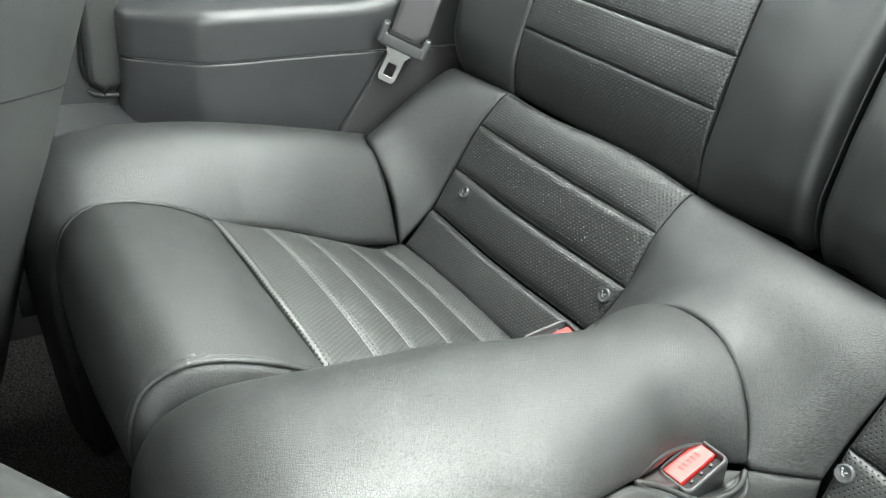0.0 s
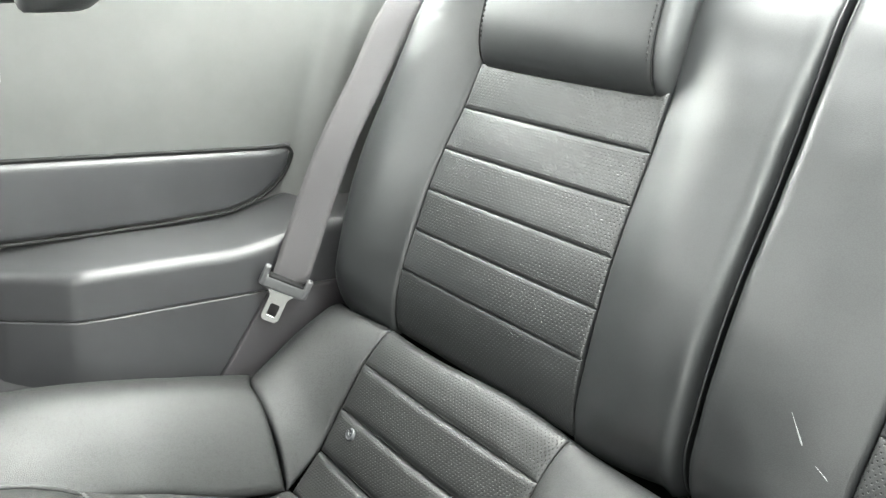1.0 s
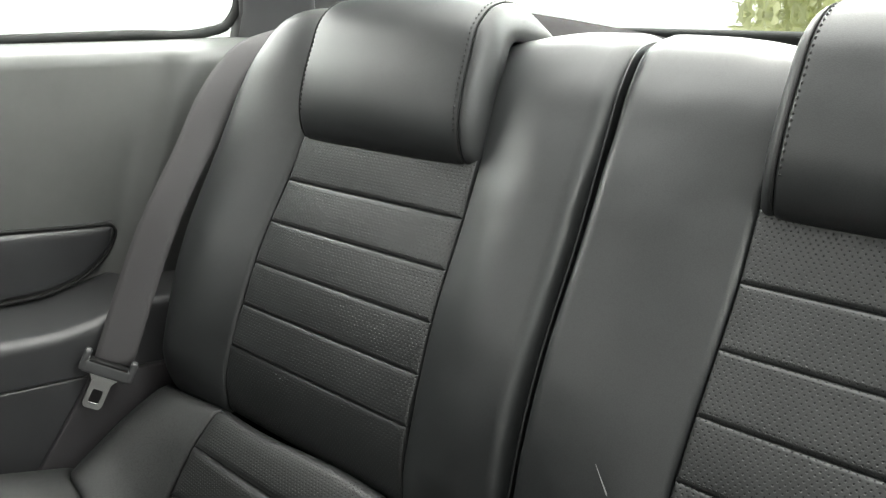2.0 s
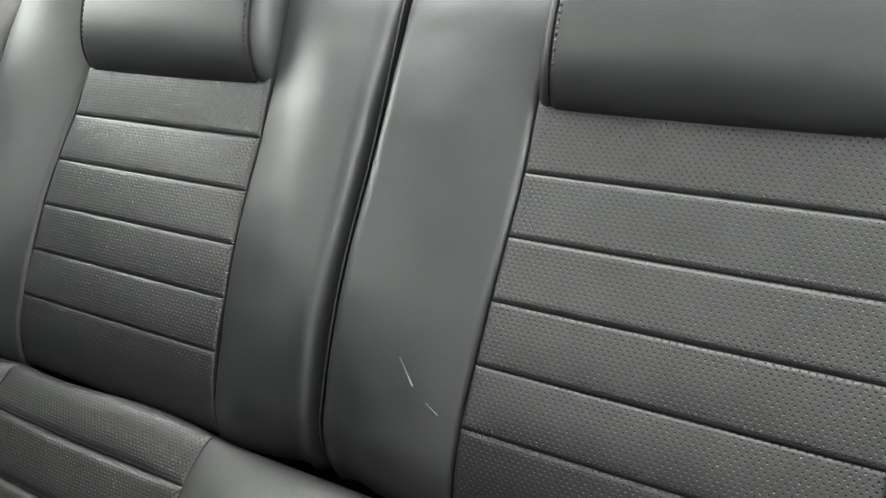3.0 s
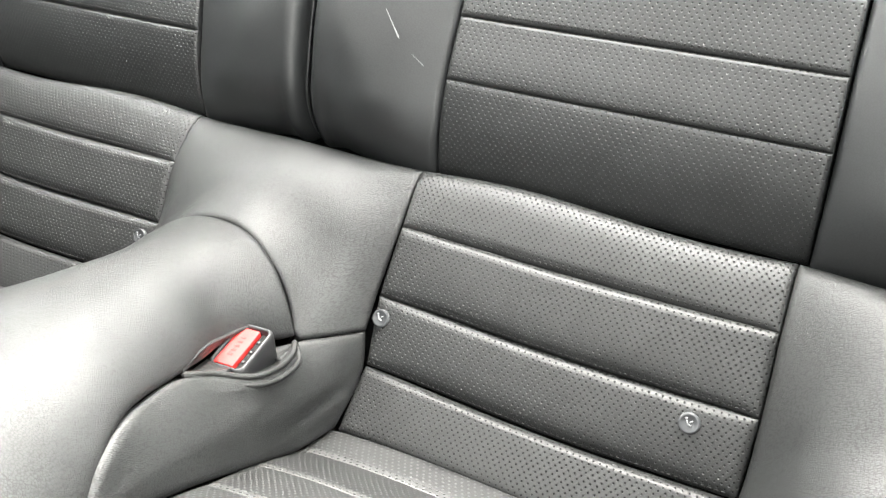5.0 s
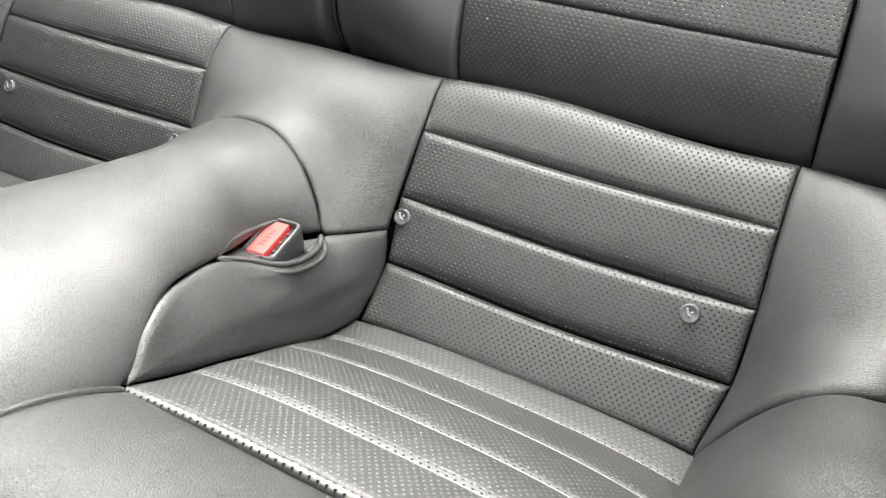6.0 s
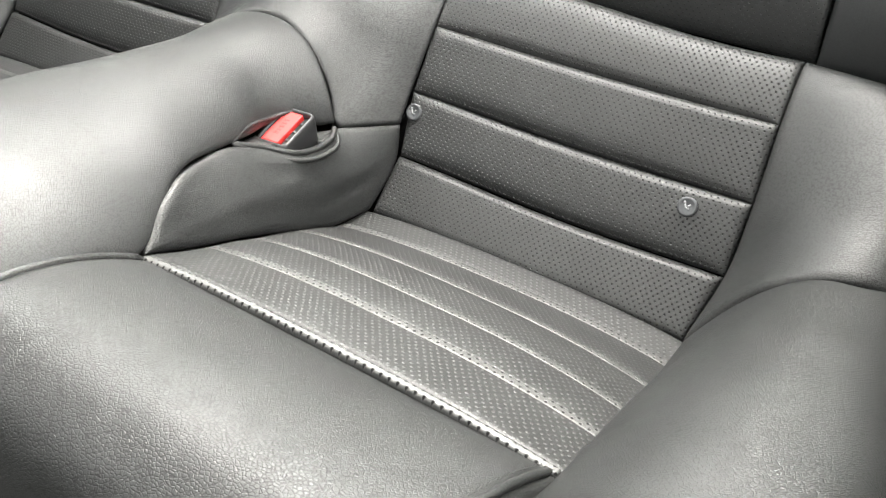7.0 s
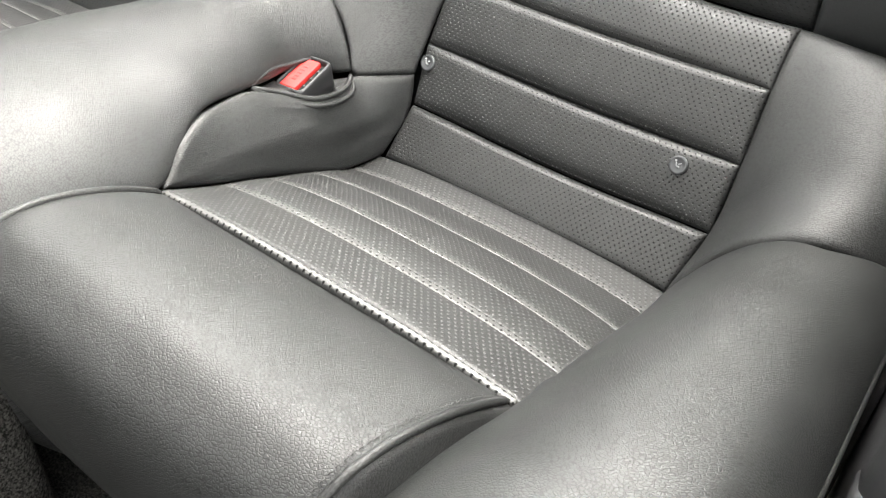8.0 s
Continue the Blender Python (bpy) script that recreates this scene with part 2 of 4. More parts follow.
def mirrored(s, side):
    return s if side > 0 else (lambda u, v: s(u, v) * np.array([-1.0, 1.0, 1.0]))


def mesh_object(name, verts, faces, mat, parent=None, label="", uvs=None, soft=True):
    data = bpy.data.meshes.new(name)
    data.from_pydata([tuple(map(float, v)) for v in verts], [], faces)
    data.materials.append(mat)
    if uvs is not None:
        layer = data.uv_layers.new(name="UVMap")
        index = np.empty(len(data.loops), dtype=np.int32)
        data.loops.foreach_get("vertex_index", index)
        layer.data.foreach_set("uv", np.asarray(uvs, dtype=np.float32)[index].ravel())
    if soft:
        data.polygons.foreach_set("use_smooth", [True] * len(data.polygons))
    data.update()
    ob = new(name, data)
    if parent:
        ob.parent = parent
    if label:
        tagged(ob, label)
    return ob


def stations(length, res, radius, first, last):
    n = max(6, int(length / res))
    u = list(np.linspace(0, 1, n + 1))
    for d in (0.08, 0.22, 0.42, 0.68, 1.0, 1.4):
        e = radius * d / max(length, 1e-6)
        if e < 0.45:
            if first:
                u.append(e)
            if last:
                u.append(1 - e)
    u = np.unique(np.round(u, 6))
    keep = [u[0]]
    for x in u[1:]:
        if x - keep[-1] > 0.0004 / max(length, 1e-3):
            keep.append(x)
    keep[-1] = 1.0
    return np.array(keep)


def sheet(name, s, mat, parent=None, label="", puff=0.0, tuck=0.005, radius=0.009, edges="lrbt", res=0.009,
          thick=0.02, out=(0.0, -0.6, 0.8), relief=None, uneven=0.0, origin=None):
    """An upholstery or trim panel with thickness: its faces swell by puff and its edges turn under by tuck at the seams."""
    t = np.linspace(0, 1, 15)
    g = s(*np.meshgrid(t, t, indexing="ij"))
    lu = np.linalg.norm(np.diff(g, axis=0), axis=2).sum(0).mean()
    lv = np.linalg.norm(np.diff(g, axis=1), axis=2).sum(1).mean()
    us = stations(lu, res, radius, "l" in edges, "r" in edges)
    vs = stations(lv, res, radius, "b" in edges, "t" in edges)
    U, V = np.meshgrid(us, vs, indexing="ij")
    P = s(U, V)
    nrm = np.cross(np.gradient(P, us, axis=0), np.gradient(P, vs, axis=1))
    nrm /= np.linalg.norm(nrm, axis=2, keepdims=True) + 1e-12
    flip = (nrm.mean((0, 1)) @ np.array(out)) < 0
    if flip:
        nrm = -nrm
    cu = np.concatenate([np.zeros((1, len(vs))), np.cumsum(np.linalg.norm(np.diff(P, axis=0), axis=2), axis=0)], 0)
    cv = np.concatenate([np.zeros((len(us), 1)), np.cumsum(np.linalg.norm(np.diff(P, axis=1), axis=2), axis=1)], 1)
    drop = np.zeros_like(cu)
    for e, d in (("l", cu), ("r", cu[-1:] - cu), ("b", cv), ("t", cv[:, -1:] - cv)):
        if e in edges:
            k = 1 - np.minimum(d / radius, 1.0)
            drop = np.maximum(drop, tuck * (1 - np.sqrt(np.maximum(1 - k * k, 0))))
    swell = puff * np.sqrt(np.maximum(16 * U * (1 - U) * V * (1 - V), 0)) ** 0.8
    rise = swell - drop
    if uneven:
        soft = np.ones_like(cu)
        for d in (cu, cu[-1:] - cu, cv, cv[:, -1:] - cv):
            soft = soft * np.clip(d / 0.03, 0, 1)
        for wave in (0.11, 0.07, 0.048):
            q, p1, p2 = random.uniform(0, 3.14), random.uniform(0, 6.28), random.uniform(0, 6.28)
            s1 = 6.283 * (cu * math.cos(q) + cv * math.sin(q)) / wave
            s2 = 6.283 * (cv * math.cos(q) - cu * math.sin(q)) / (wave * 1.7)
            rise = rise + uneven * wave / 0.11 * np.sin(s1 + p1 + np.sin(s2 + p2)) * soft
    if relief is not None:
        rise = rise + relief(cu, cv, U, V)
    F = P + nrm * rise[..., None]
    B = P - nrm * (thick + tuck)
    a, b = len(us), len(vs)
    verts = np.concatenate([F.reshape(-1, 3), B.reshape(-1, 3)])
    off = np.array([random.random(), random.random()]) * 3 if origin is None else np.array(origin)
    uv1 = np.stack([cu, cv], -1).reshape(-1, 2) + off
    faces, n = [], a * b
    for i in range(a - 1):
        for j in range(b - 1):
            q = (i * b + j, (i + 1) * b + j, (i + 1) * b + j + 1, i * b + j + 1)
            faces.append(q[::-1] if flip else q)
            r = tuple(k + n for k in q)
            faces.append(r if flip else r[::-1])
    rim = [(i, 0) for i in range(a)] + [(a - 1, j) for j in range(1, b)] + [(i, b - 1) for i in range(a - 2, -1, -1)] + [(0, j) for j in range(b - 2, 0, -1)]
    rim = [i * b + j for i, j in rim]
    for p, q in zip(rim, rim[1:] + rim[:1]):
        f = (q, p, p + n, q + n)
        faces.append(f[::-1] if flip else f)
    return mesh_object(name, verts, faces, mat, parent, label, np.concatenate([uv1, uv1]))


def tube(name, path, r, mat, parent=None, label="", n=10, count=40, flat=1.0, up=(0.1, -0.6, 0.8)):
    """A round cord along a space curve."""
    c = path(np.linspace(0, 1, count))
    t = np.gradient(c, axis=0)
    t /= np.linalg.norm(t, axis=1, keepdims=True) + 1e-12
    a = np.cross(t, np.array(up))
    a /= np.linalg.norm(a, axis=1, keepdims=True) + 1e-12
    b = np.cross(a, t)
    ang = np.linspace(0, 2 * np.pi, n, endpoint=False)
    ends = np.ones(count)
    ends[[0, -1]] = 0.3
    ring = c[:, None] + r * ends[:, None, None] * (np.cos(ang)[None, :, None] * a[:, None] + flat * np.sin(ang)[None, :, None] * b[:, None])
    verts = ring.reshape(-1, 3)
    faces = [(i * n + k, i * n + (k + 1) % n, (i + 1) * n + (k + 1) % n, (i + 1) * n + k) for i in range(count - 1) for k in range(n)]
    faces += [tuple(range(n))[::-1], tuple((count - 1) * n + k for k in range(n))]
    uv = np.stack([np.repeat(np.linspace(0, 0.3, count), n), np.tile(np.linspace(0, 0.02, n), count)], -1)
    return mesh_object(name, verts, faces, mat, parent, label, uv)


def stitches(name, path, mat, parent, pitch=0.0052, long=0.0034, r=0.00055, lift=0.0004, label=""):
    """A row of thread stitches along a curve, as one mesh."""
    fine = path(np.linspace(0, 1, 400))
    run = np.r_[0, np.cumsum(np.linalg.norm(np.diff(fine, axis=0), axis=1))]
    count = int(run[-1] / pitch)
    verts, faces = [], []
    for k in range(count):
        s0 = k * pitch + random.uniform(-0.0003, 0.0003)
        pa, pb = [np.array([np.interp(s, run, fine[:, ax]) for ax in range(3)]) for s in (s0, s0 + long)]
        d = (pb - pa) / (np.linalg.norm(pb - pa) + 1e-9)
        side = np.cross(d, (0.0, -0.6, 0.8))
        side /= np.linalg.norm(side) + 1e-9
        up = np.cross(side, d)
        base = len(verts)
        for p, w in ((pa, 0.35), (pa * 0.7 + pb * 0.3, 1.0), (pa * 0.3 + pb * 0.7, 1.0), (pb, 0.35)):
            for cx, cy in ((-1, 0), (0, 1), (1, 0), (0, -1)):
                verts.append(p + up * lift * w + (side * cx + up * cy) * r * w)
        for i in range(3):
            for j in range(4):
                faces.append((base + i * 4 + j, base + i * 4 + (j + 1) % 4, base + i * 4 + 4 + (j + 1) % 4, base + i * 4 + 4 + j))
        faces += [(base + 3, base + 2, base + 1, base), (base + 12, base + 13, base + 14, base + 15)]
    return mesh_object(name, verts, faces, mat, parent, label)


def thing(name, at, label, category, group="", kind=""):
    ob = new(name)
    ob.empty_display_size = 0.05
    ob.location = at
    bpy.context.view_layer.update()
    return tagged(ob, label, category, group, kind)


def hang(root):
    """Keep the parts where they were built while their thing stands at its base."""
    inv = Matrix.Translation(root.location).inverted()
    for ob in root.children:
        ob.matrix_parent_inverse = inv


def solid(name, bm, mat, parent=None, label="", soft=False):
    data = bpy.data.meshes.new(name)
    bm.normal_update()
    bm.to_mesh(data)
    bm.free()
    data.materials.append(mat)
    if soft:
        data.polygons.foreach_set("use_smooth", [True] * len(data.polygons))
    ob = new(name, data)
    if parent:
        ob.parent = parent
    if label:
        tagged(ob, label)
    return ob


def block(name, size, m, mat, parent=None, label="", bevel=0.003, seg=3, soft=True):
    """A bevelled block of a size at a pose."""
    bm = bmesh.new()
    bmesh.ops.create_cube(bm, size=1.0)
    bmesh.ops.scale(bm, vec=size, verts=bm.verts)
    if bevel:
        bmesh.ops.bevel(bm, geom=bm.edges[:], offset=bevel, segments=seg, profile=0.6, affect="EDGES")
    bmesh.ops.transform(bm, matrix=m, verts=bm.verts)
    return solid(name, bm, mat, parent, label, soft)


def axes(origin, x, y):
    """A pose from an origin and two directions."""
    x, y = Vector(x).normalized(), Vector(y)
    z = x.cross(y).normalized()
    y = z.cross(x)
    return Matrix(((x[0], y[0], z[0], origin[0]), (x[1], y[1], z[1], origin[1]), (x[2], y[2], z[2], origin[2]), (0, 0, 0, 1)))


# ---- rear seat cushion: one moulded piece with two sunken seats and a hump between them ----
seat_z = smooth([(-0.255, 0.350), (-0.222, 0.335), (-0.172, 0.317), (-0.126, 0.298), (-0.077, 0.277), (-0.033, 0.259), (0.006, 0.260)])
ROWS = [(0.006, 0.261, 0.148, 0.474), (0.054, 0.303, 0.146, 0.484), (0.085, 0.360, 0.139, 0.484), (0.117, 0.420, 0.142, 0.481), (0.155, 0.467, 0.139, 0.479)]
STRIPS = [-0.255, -0.195, -0.146, -0.088, -0.030, 0.006]


def crown(y):
    """How far the stuffing swells in the middle of the seat."""
    return 0.03 + 0.032 * np.sin(np.pi * np.clip((y + 0.255) / 0.261, 0, 1)) ** 0.8


def across(u):
    """The stuffing's outline from side to side: full in the middle, turning down beside the bolsters."""
    return 0.25 * (1 - np.abs(2 * np.clip(u, 0, 1) - 1) ** 2.7)


def sunk(depth, reach, top=None, ledge=0.0):
    """The lower edge of a stuffed strip rolls in broadly towards its seam; its upper edge stands proud by ledge."""
    def relief(cu, cv, U, V):
        k = 1 - np.minimum(cv / reach, 1.0)
        rise = -depth * k ** 2 * np.clip(4 * U, 0, 1) ** 0.5 * np.clip(4 * (1 - U), 0, 1) ** 0.5
        back = 1 - np.minimum((cv[:, -1:] - cv) / 0.011, 1.0)
        rise = rise + ledge * V ** 1.3 * (1 - back * back) * np.clip(8 * U, 0, 1) ** 0.5 * np.clip(8 * (1 - U), 0, 1) ** 0.5
        return rise + top(cu, cv, U, V) if top else rise
    return relief


def rolled(depth, reach):
    """The top edge of a panel rolls away over its last stretch."""
    def relief(cu, cv, U, V):
        k = 1 - np.minimum((cv[:, -1:] - cv) / reach, 1.0)
        return -depth * (1 - np.sqrt(np.maximum(1 - k * k, 0)))
    return relief


cushion = thing("rear_seat_cushion", (0, -0.1, 0.05), "charcoal leather rear bench cushion with two pleated bucket seats", "car seat")


def seat_insert(side):
    xi = smooth([(-0.255, 0.138), (-0.15, 0.141), (-0.05, 0.136), (0.006, 0.146)])
    for y0, y1 in zip(STRIPS[:-1], STRIPS[1:]):
        def s(u, v, y0=y0, y1=y1):
            y = y0 + (y1 - y0) * v
            a = xi(y) - 0.004
            return np.stack([a + (0.482 - a) * u, y, seat_z(y) + crown(y) * across(u)], -1)
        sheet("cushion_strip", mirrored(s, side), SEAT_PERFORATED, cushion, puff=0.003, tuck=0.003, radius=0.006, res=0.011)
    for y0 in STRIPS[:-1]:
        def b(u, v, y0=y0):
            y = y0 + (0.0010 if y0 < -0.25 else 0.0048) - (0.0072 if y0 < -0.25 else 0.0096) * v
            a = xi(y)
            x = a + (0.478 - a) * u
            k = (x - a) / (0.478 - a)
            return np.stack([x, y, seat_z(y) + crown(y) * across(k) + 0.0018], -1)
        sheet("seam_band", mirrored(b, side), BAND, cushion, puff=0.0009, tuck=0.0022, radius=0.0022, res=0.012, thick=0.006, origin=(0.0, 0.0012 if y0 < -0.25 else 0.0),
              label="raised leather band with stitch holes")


SAG = [0.0, 0.0045, 0.0030, 0.0020, -0.002]


def lower_back(side):
    for k, ((y0, z0, a0, b0), (y1, z1, a1, b1)) in enumerate(zip(ROWS[:-1], ROWS[1:])):
        def s(u, v, k=k, y0=y0, z0=z0, a0=a0, b0=b0, y1=y1, z1=z1, a1=a1, b1=b1):
            a, b = a0 + (a1 - a0) * v, b0 + (b1 - b0) * v
            lo, hi = SAG[k], SAG[k + 1]
            droop = (lo + (hi - lo) * v) * np.sin(np.pi * u ** 1.15) ** 1.3 - (0.0035 * v * np.sin(2 * np.pi * u) if k == 3 else 0.0)
            return np.stack([a + (b - a) * u, y0 + (y1 - y0) * v - 0.3 * droop, z0 + (z1 - z0) * v - droop], -1)
        sheet("back_strip", mirrored(s, side), PERFORATED, cushion, puff=0.0045, tuck=0.0038, radius=0.008, res=0.009, thick=0.03,
              relief=sunk(0.005, 0.018, rolled(0.012, 0.024)) if k == 3 else sunk(0.005 if k else 0.001, 0.018, None, 0.003 if k else 0.010))
        if k:
            ends = [(q, SAG[k] * math.sin(math.pi * q ** 1.15) ** 1.3) for q in np.linspace(0.01, 0.99, 12)]
            row = curve([(side * (a0 + (b0 - a0) * q), y0 - 0.0005 - 0.3 * d, z0 + 0.0042 - d) for q, d in ends])
            stitches("stitching", row, SEAM_THREAD, cushion, lift=0.0022, r=0.0004)


FRONT = curve([(-0.255, 0.349), (-0.285, 0.369), (-0.320, 0.387), (-0.360, 0.400), (-0.385, 0.403), (-0.405, 0.397), (-0.422, 0.383),
               (-0.431, 0.360), (-0.434, 0.332), (-0.427, 0.290), (-0.392, 0.190), (-0.340, 0.070)])


def front_panel(side):
    def s(u, v):
        p = FRONT(v)
        k = np.minimum(v / 0.35, 1.0)
        a, b = 0.138 + 0.012 * k, 0.476 - 0.020 * k
        return np.stack([a + (b - a) * u, p[..., 0] - 0.004 * np.minimum(v / 0.5, 1) * 4 * u * (1 - u), p[..., 1]], -1)
    sheet("front_panel", mirrored(s, side), LEATHER, cushion, uneven=0.0002, puff=0.005, tuck=0.006, radius=0.012, res=0.011, thick=0.05)
    for x0, x1 in ((0.1405, 0.152), (0.474, 0.4545)):
        pts = [(side * (x0 + (x1 - x0) * min(v / 0.35, 1)), FRONT(np.array(v))[0], FRONT(np.array(v))[1] + 0.0005) for v in np.linspace(0.01, 0.75, 14)]
        tube("welt", curve(pts), 0.0028, LEATHER, cushion, count=60)
        away = -1 if x0 < 0.3 else 1
        def wall(u, v, x0=x0, x1=x1, away=away):
            q = 0.02 + 0.78 * u
            p = FRONT(q)
            x = x0 + (x1 - x0) * np.minimum(q / 0.35, 1)
            low = np.clip(q / 0.10, 0.05, 1)
            f = np.clip((q - 0.35) / 0.2, 0, 1)
            return np.stack([x + away * (0.002 + 0.014 * np.sin(v * 1.5)), p[..., 0] + 0.028 * v * f, p[..., 1] - 0.001 - 0.045 * v * low * (1 - 0.6 * f)], -1)
        sheet("front_gusset", mirrored(wall, side), LEATHER, cushion, edges="", tuck=0.0, res=0.008, thick=0.004, out=(side * away, -0.2, 0.3))
        inset = [(side * (abs(p[0]) + (0.006 if x0 < 0.3 else -0.006)), p[1] - 0.001, p[2] + 0.0015) for p in pts[:10]]
        stitches("stitching", curve(inset), SEAM_THREAD, cushion, r=0.0004, lift=0.001)


ARCH_OUT = curve([(0.474, 0.000, 0.262), (0.502, 0.002, 0.312), (0.521, -0.001, 0.339), (0.540, -0.003, 0.357), (0.559, -0.004, 0.369),
                  (0.578, -0.003, 0.374), (0.598, 0.005, 0.370), (0.626, 0.024, 0.351)])
# ridge of the outer bolster from the back forwards: run, y, ridge height, inner foot x, inner foot z, outer foot z
RIDGE = [(0.00, 0.000, 0.374, 0.474, 0.262, 0.330), (0.12, -0.080, 0.396, 0.474, 0.279, 0.345), (0.22, -0.143, 0.410, 0.474, 0.306, 0.355),
         (0.31, -0.200, 0.421, 0.474, 0.326, 0.365), (0.41, -0.266, 0.430, 0.472, 0.345, 0.375), (0.53, -0.350, 0.434, 0.460, 0.362, 0.380),
         (0.60, -0.400, 0.428, 0.458, 0.368, 0.375), (0.66, -0.435, 0.405, 0.458, 0.350, 0.350), (0.72, -0.455, 0.365, 0.460, 0.310, 0.310),
         (0.80, -0.458, 0.300, 0.462, 0.250, 0.250), (1.00, -0.440, 0.060, 0.465, 0.050, 0.050)]


def outer_bolster(side):
    fs = [smooth([(r[0], r[k]) for r in RIDGE]) for k in range(1, 6)]

    def s(u, v):
        y, zr, xin, zin, zout = [f(v) for f in fs]
        xm, xout = 0.578, 0.652
        x = xin + (xout - xin) * u
        inner = zr - (zr - zin) * np.abs((xm - x) / (xm - xin)) ** 2.0
        outer = zr - (zr - zout) * np.abs((x - xm) / (xout - xm)) ** 3.2
        back = np.maximum(1 - v / 0.15, 0) * 0.03 * np.maximum((x - 0.575) / 0.055, 0) ** 1.5
        front = -0.03 * np.clip((v - 0.55) / 0.2, 0, 1) * (4 * u * (1 - u)) + 0.03 * np.clip((v - 0.55) / 0.2, 0, 1)
        return np.stack([x, y + back + front * 0.6, np.where(x < xm, inner, outer)], -1)
    sheet("outer_bolster", mirrored(s, side), LEATHER, cushion, uneven=0.0002, tuck=0.008, radius=0.013, res=0.011, thick=0.05,
          relief=lambda cu, cv, U, V: -0.0030 * np.exp(-((V - 0.335 - 0.03 * U) / 0.010) ** 2 - (U / 0.16) ** 2) + 0.0016 * np.exp(-((V - 0.352) / 0.010) ** 2 - (U / 0.14) ** 2))


def outer_welt(side):
    """Piping where the bolster turns down beside the sill."""
    pts = [(side * 0.649, r[1] + (0.022 if r[0] < 0.05 else 0.0), r[5] + 0.002) for r in RIDGE[:8]]
    tube("welt", curve(pts), 0.0024, LEATHER, cushion, count=60)


def wing(side):
    a = [(0.474, 0.000, 0.262), (0.484, 0.054, 0.303), (0.484, 0.085, 0.360), (0.481, 0.117, 0.420), (0.479, 0.155, 0.467)]
    s = coons(ARCH_OUT, curve([a[-1], (0.54, 0.148, 0.469), (0.604, 0.150, 0.466)]), curve(a),
              curve([(0.626, 0.024, 0.351), (0.622, 0.09, 0.412), (0.604, 0.150, 0.466)]))
    sheet("wing_panel", mirrored(s, side), LEATHER, cushion, uneven=0.0002, puff=0.006, tuck=0.004, radius=0.008, res=0.01, thick=0.04, relief=rolled(0.012, 0.024))


ARCH_IN = [(-0.140, 0.066, 0.331), (-0.122, 0.032, 0.337), (-0.104, 0.006, 0.343), (-0.090, 0.017, 0.361), (-0.073, 0.026, 0.383), (-0.056, 0.029, 0.402),
           (-0.030, 0.034, 0.416), (0.0, 0.036, 0.420)]


def centre():
    arch = curve(ARCH_IN + [(-x, y, z) for x, y, z in ARCH_IN[-2::-1]])
    left = curve([(-0.140, 0.066, 0.331), (-0.139, 0.085, 0.360), (-0.142, 0.117, 0.420), (-0.139, 0.155, 0.467)])
    right = curve([(0.140, 0.066, 0.331), (0.139, 0.085, 0.360), (0.142, 0.117, 0.420), (0.139, 0.155, 0.467)])
    soft = curve([(-0.140, 0.066, 0.331), (-0.105, 0.034, 0.362), (-0.060, 0.036, 0.400), (0.0, 0.038, 0.420), (0.060, 0.036, 0.400), (0.105, 0.034, 0.362), (0.140, 0.066, 0.331)])
    top = curve([(-0.139, 0.155, 0.467), (0.0, 0.156, 0.470), (0.139, 0.155, 0.467)])
    sheet("centre_panel", coons(arch, top, left, right, soft_bottom=soft), LEATHER, cushion, tuck=0.004, radius=0.006, res=0.008, thick=0.04, uneven=0.0002, relief=rolled(0.012, 0.024))
    # hump: run, y, half width, crown height, edge height
    keys = [(0.00, 0.036, 0.104, 0.420, 0.343), (0.05, -0.005, 0.095, 0.421, 0.344), (0.11, -0.050, 0.077, 0.421, 0.356), (0.16, -0.090, 0.087, 0.421, 0.364), (0.20, -0.120, 0.092, 0.422, 0.369),
            (0.29, -0.190, 0.110, 0.425, 0.380), (0.38, -0.255, 0.137, 0.430, 0.352), (0.47, -0.320, 0.140, 0.433, 0.362), (0.55, -0.380, 0.142, 0.430, 0.368),
            (0.61, -0.418, 0.140, 0.410, 0.355), (0.66, -0.437, 0.136, 0.375, 0.325), (0.72, -0.443, 0.134, 0.320, 0.280), (1.0, -0.345, 0.134, 0.060, 0.050)]
    fs = [smooth([(k[0], k[i]) for k in keys]) for i in range(1, 5)]

    def s(u, v):
        w = 2 * u - 1
        y, b, zt, ze = [f(v) for f in fs]
        rear = np.maximum(1 - v / 0.06, 0)
        arch_y = -0.030 * np.abs(w) ** 2.2 * rear
        crown = np.maximum(1 - np.abs(w) ** 2.3, 0) ** 0.72
        return np.stack([b * w, y + arch_y, ze + (zt - ze) * crown], -1)
    sheet("centre_hump", s, LEATHER, cushion, tuck=0.004, radius=0.006, res=0.009, thick=0.04, uneven=0.0002)


def folds(cu, cv, U, V):
    """Soft puckers of the leather that run down and back from the buckle slit."""
    rise = np.zeros_like(U)
    for u0, v0, slope, wide, long, deep in ((0.62, 0.66, -0.9, 0.045, 0.13, -0.0030), (0.72, 0.58, -0.35, 0.040, 0.16, 0.0022),
                                            (0.50, 0.72, 0.5, 0.050, 0.12, -0.0020), (0.80, 0.40, 0.8, 0.060, 0.15, -0.0024), (0.40, 0.45, 0.2, 0.080, 0.20, 0.0016)):
        rise += deep * np.exp(-((V - v0 - slope * (U - u0)) / wide) ** 2 - ((U - u0) / long) ** 2)
    return rise * np.clip(6 * V * (1 - V), 0, 1)


